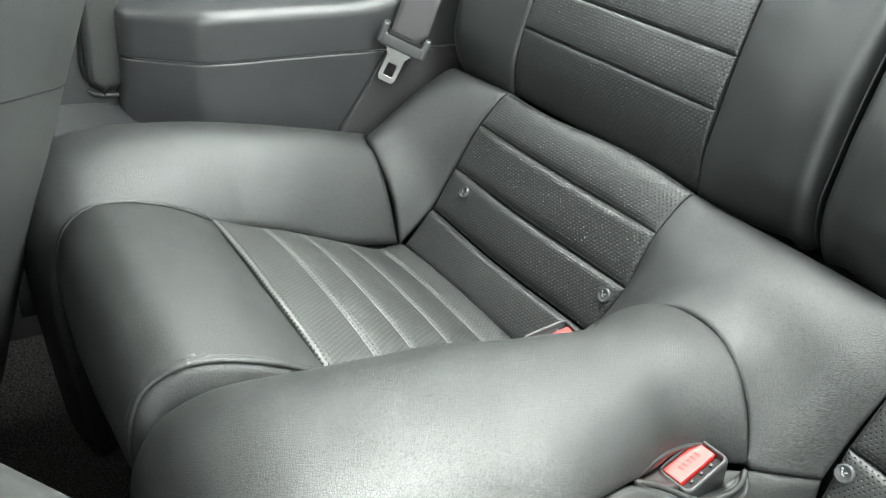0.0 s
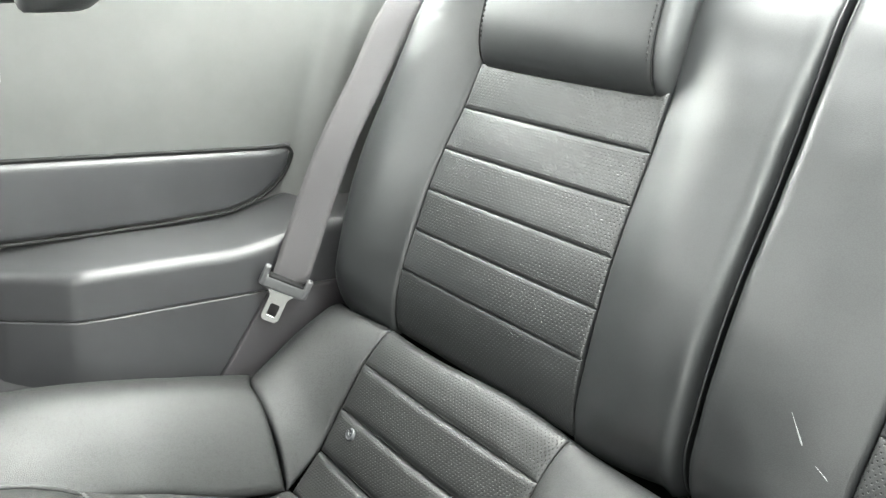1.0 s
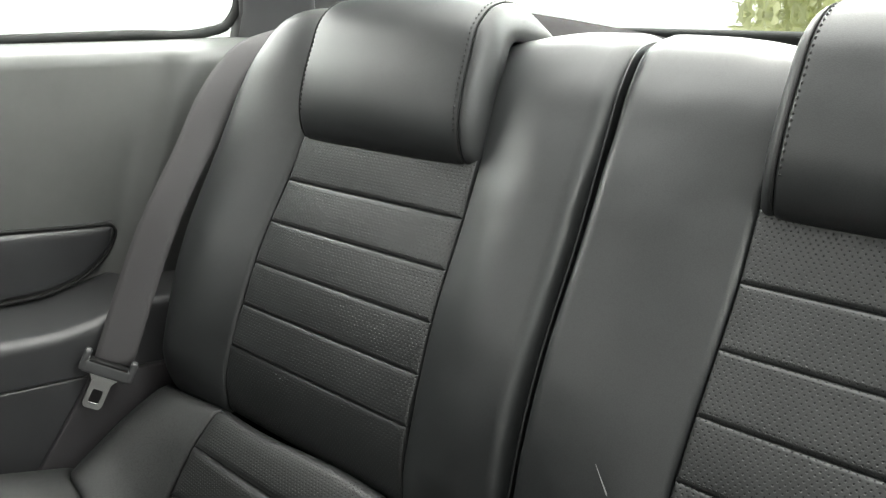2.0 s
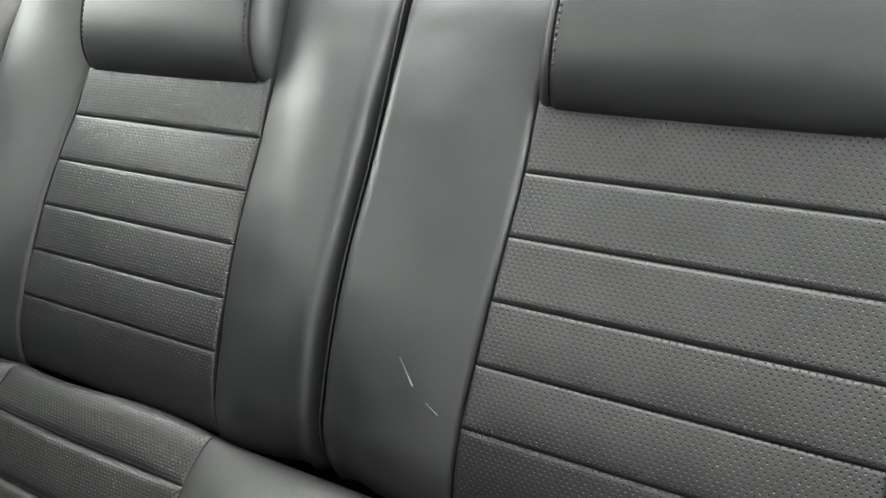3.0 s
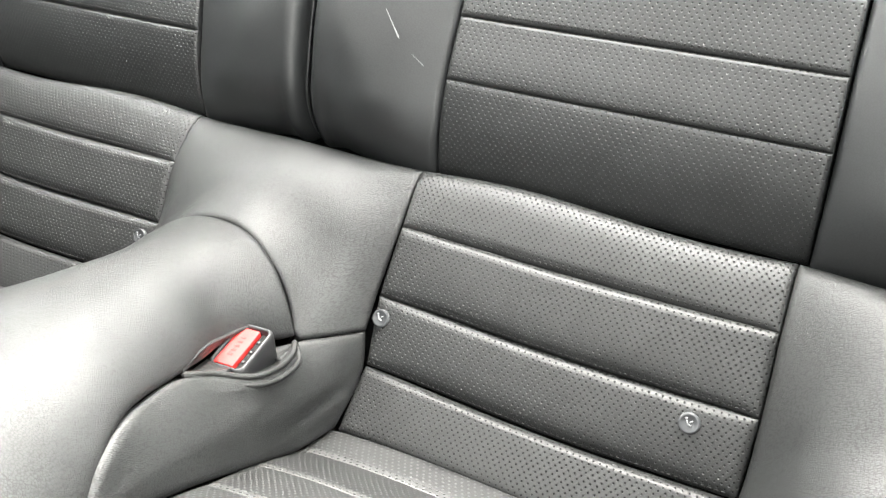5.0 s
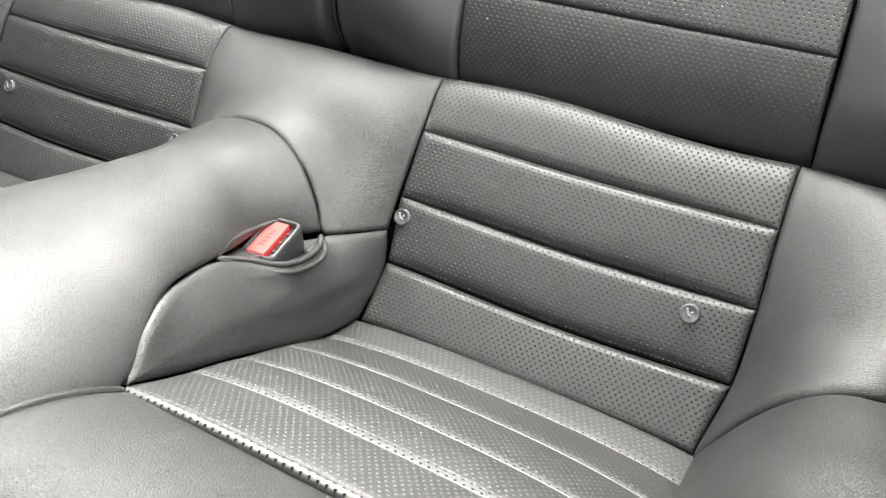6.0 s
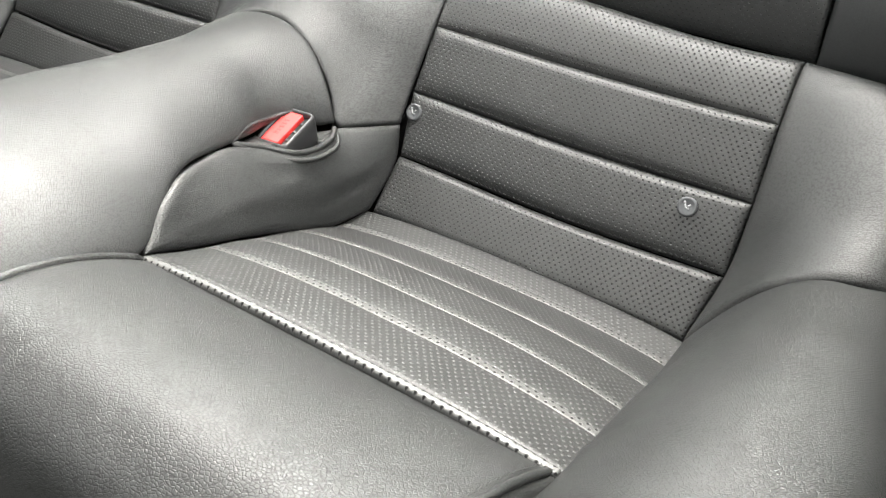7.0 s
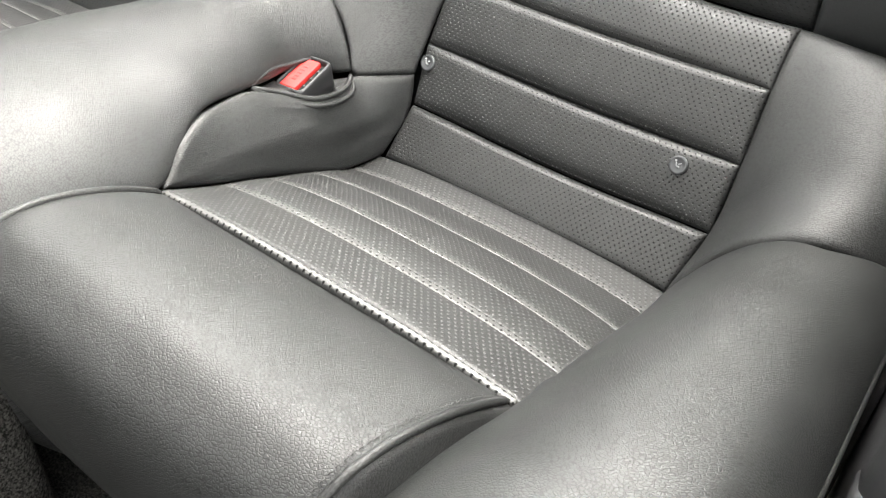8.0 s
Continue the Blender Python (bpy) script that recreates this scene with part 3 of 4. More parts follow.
def gusset(side):
    """The upright side of the hump, below the buckle."""
    top = curve([(0.138, -0.255, 0.352), (0.123, -0.220, 0.374), (0.110, -0.190, 0.380), (0.098, -0.160, 0.376), (0.092, -0.120, 0.369), (0.096, -0.095, 0.359),
                 (0.114, -0.060, 0.344), (0.115, -0.030, 0.339), (0.106, 0.004, 0.341), (0.123, 0.032, 0.337), (0.140, 0.066, 0.331)])
    bottom = curve([(0.138, y, float(seat_z(y))) if y < -0.01 else (0.147, 0.006, 0.261) for y in (-0.255, -0.2, -0.15, -0.1, -0.05, 0.006)])
    easy = curve([(0.138, -0.255, 0.352), (0.112, -0.180, 0.372), (0.108, -0.090, 0.356), (0.118, -0.005, 0.340), (0.140, 0.066, 0.331)])
    left = lambda v: np.broadcast_to(np.array([0.138, -0.255, 0.352]), (*np.shape(v), 3)).copy()
    right = curve([(0.147, 0.006, 0.261), (0.146, 0.054, 0.303), (0.140, 0.066, 0.331)])
    sheet("side_gusset", mirrored(coons(bottom, top, left, right, soft_top=easy), side), LEATHER, cushion, tuck=0.004, radius=0.008, edges="rbt",
          res=0.006, thick=0.02, out=(side * 0.9, -0.2, 0.4), puff=0.006, relief=folds)


def pocket(side):
    """Double welt round the slit that the buckle comes out of."""
    for k, r in ((0.0, 0.0028), (0.006, 0.0024)):
        pts = [(0.090, -0.116, 0.368), (0.097 + k, -0.094, 0.359 - k), (0.115 + k, -0.060, 0.344 - k), (0.117 + k, -0.030, 0.339 - k),
               (0.112 + k, -0.008, 0.339 - k), (0.105, 0.003, 0.342)]
        tube("pocket_welt", curve([(side * x, y, z) for x, y, z in pts]), r, LEATHER, cushion, count=50)
    lip = [(0.089, -0.116, 0.369), (0.083, -0.088, 0.3715), (0.0765, -0.055, 0.3645), (0.082, -0.022, 0.360), (0.096, -0.002, 0.3475)]
    tube("pocket_welt", curve([(side * x, y, z) for x, y, z in lip]), 0.0020, LEATHER, cushion, count=40)


def pocket_lining(side):
    """Leather that closes the slit in front of and behind the buckle."""
    for y0, y1, x0, x1 in ((-0.117, -0.076, 0.090, 0.090), (0.003, -0.024, 0.1045, 0.098)):
        def s(u, v, y0=y0, y1=y1, x0=x0, x1=x1):
            y = y0 + (y1 - y0) * v
            z = (0.3645 - 0.20 * (y + 0.117) if y0 < -0.1 else 0.3385 + 0 * y) - 0.003 * v * np.sin(np.pi * u)
            return np.stack([x0 + (x1 - x0) * v + (0.001 + 0.011 * v) * (2 * u - 1), y, z], -1)
        sheet("pocket_lining", mirrored(s, side), LEATHER, cushion, edges="", tuck=0.0, res=0.006, thick=0.006, out=(0, 0, 1))


def latch_button(side, x):
    c = (side * x, 0.0722, 0.3452) if x > 0.3 else (side * x, 0.0748, 0.3438)
    n = Vector((0, -0.875, 0.48)).normalized()
    m = axes(c, (1, 0, 0), n.cross(Vector((1, 0, 0))))
    bm = bmesh.new()
    prof = [(0.0, 0.0038), (0.0060, 0.0038), (0.0064, 0.0042), (0.0078, 0.0041), (0.0087, 0.0030), (0.0090, 0.0008), (0.0090, -0.006)]
    rings = []
    for r, h in prof[1:]:
        rings.append([bm.verts.new((r * math.cos(a), r * math.sin(a), h)) for a in np.linspace(0, 2 * math.pi, 28, endpoint=False)])
    for p, q in zip(rings[:-1], rings[1:]):
        for i in range(28):
            bm.faces.new((p[i], q[i], q[(i + 1) % 28], p[(i + 1) % 28]))
    bm.faces.new(rings[0])
    bm.faces.new(rings[-1][::-1])
    bmesh.ops.recalc_face_normals(bm, faces=bm.faces[:])
    bmesh.ops.transform(bm, matrix=m, verts=bm.verts)
    cap = solid("latch_button", bm, CAP, cushion, "round grey plastic child-seat anchor button", soft=True)
    # moulded mark: a small seated shape of two bars and a dot
    for w, h, dx, dy, turn in ((0.0013, 0.0038, -0.0014, 0.0004, 25), (0.0036, 0.0013, 0.0006, -0.0012, -12), (0.0018, 0.0018, -0.0028, 0.0034, 0), (0.0030, 0.0011, 0.0016, 0.0016, 40)):
        block("moulded_mark", (w, h, 0.0006), m @ pose(dx, dy, 0.0042, 0, 0, turn), MARK, cap, "pale moulded mark", bevel=0.0002, seg=1)


for side in (1, -1):
    seat_insert(side)
    lower_back(side)
    front_panel(side)
    outer_bolster(side)
    outer_welt(side)
    wing(side)
    gusset(side)
    pocket(side)
    pocket_lining(side)
    for x in (0.150 if side > 0 else 0.155, 0.436):
        latch_button(side, x)
centre()
block("foam_base", (1.22, 0.38, 0.17), pose(0, -0.13, 0.135), CARPET, cushion, "dark carpeted seat base", bevel=0.02)
block("foam_riser", (1.20, 0.05, 0.26), pose(0, 0.125, 0.30, -27), DARK, cushion, "dark foam riser", bevel=0.01)
hang(cushion)


# ---- backrests ----
lean = smooth([(0.44, 0.186), (0.462, 0.174), (0.49, 0.169), (0.548, 0.173), (0.603, 0.189), (0.658, 0.206), (0.713, 0.227), (0.770, 0.250), (0.826, 0.266), (0.90, 0.295), (0.97, 0.320)])
BACK_ROWS = [0.452, 0.549, 0.604, 0.659, 0.714, 0.769, 0.832]
inner_x = smooth([(0.44, 0.146), (0.60, 0.152), (0.72, 0.157), (0.83, 0.158), (1.0, 0.155)])
outer_x = smooth([(0.44, 0.486), (0.60, 0.480), (0.72, 0.474), (0.83, 0.458), (1.0, 0.440)])
SPINE = curve([(0.172, 0.448), (0.168, 0.490), (0.177, 0.548), (0.206, 0.658), (0.250, 0.770), (0.284, 0.870), (0.302, 0.920), (0.322, 0.950), (0.355, 0.962), (0.400, 0.952), (0.43, 0.90)])


def backrest(side):
    root = thing("split_rear_seat", (side * 0.3, 0.25, 0.45), "charcoal leather rear seat backrest with perforated pleated middle", "car seat",
                 "rear seat backrests")
    for z0, z1 in zip(BACK_ROWS[:-1], BACK_ROWS[1:]):
        def s(u, v, z0=z0, z1=z1):
            z = z0 + (z1 - z0) * v
            a, b = inner_x(z), outer_x(z)
            return np.stack([a + (b - a) * u, lean(z), z], -1)
        sheet("back_strip", mirrored(s, side), BACK_PERFORATED, root, puff=0.0022, tuck=0.0030, radius=0.0052, res=0.011, thick=0.03)
        if z0 > 0.5:
            z = z0 + 0.004
            stitches("stitching", curve([(side * float(inner_x(z) + 0.004), float(lean(z)) - 0.001, z), (side * float(outer_x(z) - 0.004), float(lean(z)) - 0.001, z)]),
                     SEAM_THREAD, root, lift=0.0022, r=0.0004)

    def inner(u, v):
        p = SPINE(v)
        x0 = inner_x(p[..., 1]) + 0.022 * np.clip((p[..., 1] - 0.84) / 0.09, 0, 1)
        x = x0 + (0.0015 - x0) * u
        high = np.clip((v - 0.55) / 0.25, 0, 1)
        foot = np.clip(v / 0.10, 0, 1) ** 0.5
        proud = (0.027 - 0.013 * high) * np.sin(np.pi * np.minimum(u / 0.66, 1) / 2) ** 1.1
        fall = (0.040 - 0.026 * high) * np.clip((u - 0.89) / 0.11, 0, 1) ** 2.6
        rim = 0.02 + 0.175 * np.clip(u, 0, 1) ** 1.2
        under = 0.18 * rim * np.clip((rim - (p[..., 1] - 0.448)) / rim, 0, 1) ** 1.4 * (0.25 + 0.75 * u) * (1 - 0.75 * np.clip((u - 0.78) / 0.2, 0, 1))
        k = proud * foot - fall - under
        t = np.gradient(p, axis=-2 if p.ndim == 2 else 1)
        t = t / (np.linalg.norm(t, axis=-1, keepdims=True) + 1e-12)
        return np.stack([x, p[..., 0] - k * t[..., 1], p[..., 1] + k * t[..., 0]], -1)
    sheet("inner_bolster", mirrored(inner, side), BACK_LEATHER, root, uneven=0.00025, tuck=0.006, radius=0.010, edges="lb", res=0.009, thick=0.03)

    # piping beside the split
    for at, r in ((0.978, 0.0014),):
        tube("welt", (lambda v, at=at: mirrored(inner, side)(np.full_like(v, at), 0.012 + 0.86 * v)), r, BACK_LEATHER, root, count=90, n=8, up=(side * -0.5, -0.8, 0.2))

    def outer(u, v):
        p = SPINE(v)
        x0 = outer_x(p[..., 1])
        x1 = 0.632 + 0.024 * np.sin(np.pi * np.clip(v / 0.75, 0, 1)) - 0.045 * np.clip((v - 0.62) / 0.2, 0, 1) ** 2
        x = x0 + (x1 - x0) * u
        proud = 0.036 * np.sin(np.pi * np.minimum(u / 0.62, 1) / 2)
        fall = 0.085 * np.clip((u - 0.62) / 0.38, 0, 1) ** 2.2
        k = proud * np.clip(v / 0.10, 0, 1) ** 0.5 - fall
        t = np.gradient(p, axis=-2 if p.ndim == 2 else 1)
        t = t / (np.linalg.norm(t, axis=-1, keepdims=True) + 1e-12)
        return np.stack([x, p[..., 0] - k * t[..., 1], p[..., 1] + k * t[..., 0]], -1)
    sheet("outer_bolster", mirrored(outer, side), BACK_LEATHER, root, uneven=0.00025, tuck=0.006, radius=0.010, edges="lb", res=0.009, thick=0.03)

    # board behind the padding
    def board(u, v):
        p = SPINE(0.02 + 0.82 * v)
        return np.stack([0.02 + 0.56 * u, p[..., 0] + 0.045, p[..., 1] - 0.01], -1)
    sheet("back_board", mirrored(board, side), DARK, root, "black felt-covered back board", edges="", res=0.03, thick=0.03)

    # head restraint: face, side gussets, stitching
    face_path = curve([(0.276, 0.822), (0.266, 0.825), (0.2570, 0.836), (0.2515, 0.854), (0.2500, 0.876), (0.2535, 0.903), (0.2640, 0.943), (0.276, 0.977), (0.300, 0.998), (0.335, 1.004), (0.372, 0.992), (0.392, 0.955)])

    def face(u, v):
        p = face_path(v)
        a = 0.172 + 0.010 * v
        b = 0.450 - 0.012 * v
        return np.stack([a + (b - a) * u, p[..., 0], p[..., 1]], -1)
    rest = sheet("headrest", mirrored(face, side), BACK_LEATHER, root, "smooth leather headrest with stitched edges", puff=0.006, tuck=0.003, radius=0.007, edges="lr", res=0.009, thick=0.02)
    for inside in (True, False):
        def flank(u, v, inside=inside):
            p = face_path(v)
            x0 = 0.172 + 0.010 * v if inside else 0.450 - 0.012 * v
            d = -0.020 if inside else 0.016
            ang = u * 1.35
            back = 0.045 * (1 - np.cos(ang)) + 0.03 * np.clip(u - 0.8, 0, 1)
            t = np.gradient(p, axis=-2 if p.ndim == 2 else 1)
            t = t / (np.linalg.norm(t, axis=-1, keepdims=True) + 1e-12)
            return np.stack([x0 + d * np.sin(ang), p[..., 0] + back * np.abs(t[..., 1]), p[..., 1] - back * np.clip(t[..., 0], 0, 1)], -1)
        sheet("side_gusset", mirrored(flank, side), BACK_LEATHER, rest, tuck=0.003, radius=0.006, edges="l", res=0.008, thick=0.012)
        # Thin black tube stands for the shade in the seam groove.
        cord = [(side * ((0.1715 + 0.010 * v) if inside else (0.4505 - 0.012 * v)), *face_path(np.array(v))) for v in np.linspace(0.08, 0.92, 16)]
        tube("seam_shade_line", curve([(x, y - 0.0002, z) for x, y, z in cord]), 0.0010, RUBBER, rest, "black line for the shade in the seam beside the stitching", count=60, n=6)
        edge = [(side * ((0.1765 + 0.010 * v) if inside else (0.4455 - 0.012 * v)), *face_path(np.array(v))) for v in np.linspace(0.16, 0.92, 16)]
        stitches("stitching", curve([(x, y - 0.001, z + 0.0006) for x, y, z in edge]), THREAD, rest, pitch=0.0062, long=0.0038, r=0.0013, lift=0.0008)
    hang(root)
    return root


backrest(-1)
back_right = backrest(1)


def scuff(name, a, b, wide, parent):
    a, b = np.array(a), np.array(b)
    d = (b - a) / np.linalg.norm(b - a)
    w = np.cross(d, (0, -0.93, 0.37))
    w /= np.linalg.norm(w)
    n = np.cross(w, d)
    prof = [(0.0, 0.15), (0.3, 0.35), (0.7, 0.8), (0.93, 1.0), (1.0, 0.2)]
    verts, faces = [], []
    for t, k in prof:
        p = a + (b - a) * t
        verts += [p - w * wide * k, p + n * 0.0004, p + w * wide * k]
    for i in range(len(prof) - 1):
        faces += [(3 * i, 3 * i + 1, 3 * i + 4, 3 * i + 3), (3 * i + 1, 3 * i + 2, 3 * i + 5, 3 * i + 4)]
    ob = mesh_object(name, verts, faces, SCUFF, parent, "pale scratch in the leather")
    ob.matrix_parent_inverse = Matrix.Translation(parent.location).inverted()


# ---- seat belt buckles ----
def buckle(side):
    c = Vector((0.0900, -0.0500, 0.3570)) if side > 0 else Vector((-0.0985, -0.0460, 0.3590))
    m = axes(c, (-side * 0.11, 0.96, 0.22), (side, 0, -0.03))
    up = 1 if (m.to_3x3() @ Vector((0, 0, 1))).z > 0 else -1
    root = thing("seat_belt_buckle", c, "black seat belt buckle with red release button in hump slit", "seat belt buckle", "rear seat belt buckles")
    def loop(bm, wide, deep, corner, z):
        pts = []
        for k in range(4):
            cx, cy = (1, 1, -1, -1)[k] * (wide / 2 - corner), (1, -1, -1, 1)[k] * (deep / 2 - corner)
            for a in np.linspace(90 - 90 * k, -90 * k, 6):
                pts.append(bm.verts.new((cx + corner * math.cos(radians(a)), cy + corner * math.sin(radians(a)), z)))
        return pts
    bm = bmesh.new()
    rings = [loop(bm, 0.050, 0.031, 0.005, -0.060 * up), loop(bm, 0.0535, 0.0350, 0.0065, -0.004 * up), loop(bm, 0.0530, 0.0345, 0.0065, 0.0005 * up),
             loop(bm, 0.0505, 0.0320, 0.0060, 0.0026 * up), loop(bm, 0.0475, 0.0290, 0.0050, 0.0026 * up), loop(bm, 0.0455, 0.0270, 0.0042, 0.0008 * up), loop(bm, 0.0450, 0.0265, 0.0042, -0.006 * up)]
    for p, q in zip(rings[:-1], rings[1:]):
        for i in range(24):
            bm.faces.new((p[i], p[(i + 1) % 24], q[(i + 1) % 24], q[i]))
    bm.faces.new(rings[0])
    bm.faces.new(rings[-1])
    bmesh.ops.recalc_face_normals(bm, faces=bm.faces[:])
    bmesh.ops.transform(bm, matrix=m @ pose(0, 0.001, 0), verts=bm.verts)
    solid("housing", bm, BLACK, root, "worn black plastic housing with a rounded rim", soft=True)
    block("release_button", (0.0430, 0.0185, 0.007), m @ pose(0, -0.0028, -up * 0.0022), RED, root, "glossy red release button", bevel=0.0012, seg=3, soft=False)
    block("latch_slot", (0.044, 0.0060, 0.003), m @ pose(0, 0.0105, -up * 0.0040), RUBBER, root, "black latch slot", bevel=0.0006)
    for k in range(3):
        block("slot_tooth", (0.0030, 0.0030, 0.004), m @ pose(-0.0120 + 0.0120 * k, 0.0098, -up * 0.0030), BLACK, root, bevel=0.0008, seg=2)
    for k in range(5):
        block("moulded_mark", (0.0026, 0.0050, 0.0004), m @ pose(-0.010 + 0.005 * k, -0.0030, up * 0.00115), RED_MARK, root, "faint raised lettering bar", bevel=0.0001, seg=1)
    hang(root)
    return root


buckle(1)
buckle(-1)
scuff("scuff", (0.0935, 0.1588, 0.606), (0.1075, 0.1598, 0.581), 0.0008, back_right)
scuff("scuff", (0.121, 0.1606, 0.569), (0.132, 0.1642, 0.559), 0.0003, back_right)


# ---- body of the car round the seat ----
def slab(name, x0, x1, y0, y1, z0, z1, mat, label="", category="", bevel=0.0, parent=None):
    ob = block(name, (x1 - x0, y1 - y0, z1 - z0), pose((x0 + x1) / 2, (y0 + y1) / 2, (z0 + z1) / 2), mat, parent, bevel=bevel, soft=bevel > 0)
    if not parent:
        tagged(ob, label, category, kind="structure")
    return ob


slab("floor", -0.80, 0.80, -1.75, 0.60, -0.03, 0.04, CARPET, "dark carpeted car floor", "floor")
# Unseen roof, left open in the middle for the added overhead lamp.
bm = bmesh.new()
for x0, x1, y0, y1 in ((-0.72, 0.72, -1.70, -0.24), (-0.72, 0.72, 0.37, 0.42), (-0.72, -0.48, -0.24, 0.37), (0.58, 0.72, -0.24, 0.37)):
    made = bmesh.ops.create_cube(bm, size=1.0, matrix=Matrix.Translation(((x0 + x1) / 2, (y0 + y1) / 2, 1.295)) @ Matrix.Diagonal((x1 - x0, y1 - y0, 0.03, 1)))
tagged(solid("ceiling", bm, HEADLINER), "unseen pale grey fabric headliner round an added opening for roof light", "ceiling", kind="structure")
# Unseen front wall, built high to cut the light through the windscreen.
slab("wall_front", -0.78, 0.78, -1.80, -1.70, 0.0, 1.08, PLASTIC, "unseen dark plastic bulkhead below the windscreen, raised against front light", "wall")
slab("wall_rear", -0.70, 0.70, 0.50, 0.56, 0.0, 0.90, DARK, "black felt bulkhead behind the seat", "wall")
# Unseen panel, added to stop light leaking in below the shelf.
slab("trim", -0.64, 0.64, 0.28, 0.31, 0.05, 0.62, DARK, "unseen black felt panel added against stray light behind the rear seat", "trim")
slab("trim", 0.74, 0.86, -1.70, -0.42, 0.0, 0.36, VINYL, "grey sill under the open driver's door", "trim")
slab("door_1", -0.86, -0.79, -1.70, -0.36, 0.0, 0.90, VINYL, "grey closed passenger door", "door")


def quarter_trim(side):
    name = "wall_left" if side < 0 else "wall_right"
    root = thing(name, (side * 0.78, 0.0, 0.05), "grey vinyl quarter trim with armrest box and padded insert", "wall", kind="structure")
    outw = (-side * 1.0, -0.1, 0.3)
    sill = smooth([(-0.45, 0.868), (-0.115, 0.898), (0.058, 0.913), (0.33, 0.938), (0.6, 0.968)])

    def upper(u, v):
        y = -0.42 + 1.02 * u
        top = sill(y)
        h = np.minimum(v / 0.86, 1.0)
        z = 0.56 + (top - 0.012 - 0.56) * h
        r = np.clip((v - 0.86) / 0.14, 0, 1)
        ang = r * np.pi / 2
        yc = 0.142 + 0.088 * h
        step = 0.030 / (1 + np.exp(-(y - yc) / 0.0055))
        x = 0.762 - 0.030 * h + 0.05 * (1 - np.cos(ang)) * 1.2 - step * (1 - r)
        return np.stack([x, y, z + 0.022 * np.sin(ang)], -1)
    sheet("upper_trim", mirrored(upper, side), VINYL, root, edges="", tuck=0.0, res=0.014, thick=0.02, out=outw)

    low = smooth([(-0.42, 0.566), (-0.12, 0.568), (-0.017, 0.572), (0.063, 0.581), (0.110, 0.602), (0.134, 0.624), (0.150, 0.646)])

    def pad(u, v):
        y = -0.42 + 0.564 * u
        z0, z1 = low(y), 0.676 - 0.008 * u
        z = z0 + (z1 - z0) * v
        return np.stack([0.750 - 0.013 * np.clip(v - 0.1, 0, 1) ** 1.2 + 0.0 * u, y, z], -1)
    sheet("padded_insert", mirrored(pad, side), PLASTIC, root, "softly padded dark insert", puff=0.005, tuck=0.009, radius=0.012, edges="rbt", res=0.008, thick=0.02, out=outw)
    ask = lambda u, v: pad(np.array(float(u)), np.array(float(v)))
    groove = [ask(u, 0.0) + np.array([0.001, 0.0005, -0.0025]) for u in np.linspace(0.02, 0.985, 26)]
    groove += [ask(1.0, v) + np.array([0.001, 0.0022, 0.0]) for v in (0.3, 0.7)]
    groove += [ask(u, 1.0) + np.array([0.002, 0.0, 0.0022]) for u in np.linspace(0.985, 0.02, 26)]
    groove = [(side * x, y, z) for x, y, z in groove]
    tube("insert_groove", curve(groove), 0.0026, RUBBER, root, "black shadow-gap bead", count=160, up=(1.0, 0.0, 0.0))

    # armrest box: outline in plan from the back forwards, with a chamfered front corner
    plan = curve([(0.640, 0.36), (0.650, 0.190), (0.657, 0.05), (0.660, -0.10), (0.661, -0.180), (0.664, -0.203), (0.675, -0.221), (0.705, -0.268), (0.716, -0.284), (0.735, -0.292), (0.775, -0.294)])

    def box_low(u, v):
        p = plan(u)
        z = 0.16 + (0.4762 - 0.16) * v
        return np.stack([p[..., 0] + 0.004 * (1 - v), p[..., 1], z], -1)
    sheet("lower_box", mirrored(box_low, side), PLASTIC, root, tuck=0.002, radius=0.003, edges="t", res=0.012, thick=0.015, out=outw)

    def box_top(u, v):
        p = plan(u)
        up = np.minimum(v / 0.38, 1.0)
        r = np.clip((v - 0.38) / 0.16, 0, 1) * np.pi / 2
        flat = np.clip((v - 0.54) / 0.46, 0, 1)
        z = 0.478 + 0.03 * np.clip((p[..., 1] - 0.0) / 0.14, 0, 1) ** 1.6 * np.clip(v / 0.4, 0, 1) + 0.052 * up + 0.014 * np.sin(r) + 0.022 * flat
        d = 0.014 * (1 - np.cos(r)) + 0.095 * flat
        k = np.clip((u - 0.62) / 0.15, 0, 1)
        return np.stack([np.minimum(p[..., 0] + d, 0.775), p[..., 1] + d * 0.45 * k, z], -1)
    sheet("armrest_box", mirrored(box_top, side), PLASTIC, root, tuck=0.002, radius=0.003, edges="b", res=0.010, thick=0.012, out=(-side * 0.7, 0, 0.7))

    # recessed panel behind the belt and its slanting joint
    def recess(u, v):
        y0 = 0.062 - 0.62 * (0.476 - (0.20 + 0.276 * v))
        y = y0 + (0.21 - y0) * u
        return np.stack([0.651 - 0.004 * u, y, 0.20 + 0.276 * v], -1)
    sheet("belt_recess_panel", mirrored(recess, side), RECESS, root, "dark purplish woven recess panel", tuck=0.003, radius=0.004, edges="lt", res=0.02, thick=0.006, out=outw)
    # pillar pad by the door opening and the seal below it
    def pillar(u, v):
        w = np.minimum(v / 0.045, 1.0)
        half = 0.026 * np.sqrt(np.maximum(1 - (1 - w) ** 2, 0.02))
        return np.stack([0.735 + 0.002 * u, -0.306 + half * (2 * u - 1), 0.432 + 0.46 * v], -1)
    sheet("pillar_pad", mirrored(pillar, side), SEAT_BACK, root, tuck=0.008, radius=0.010, edges="lrb", res=0.012, thick=0.012, out=outw, puff=0.004)
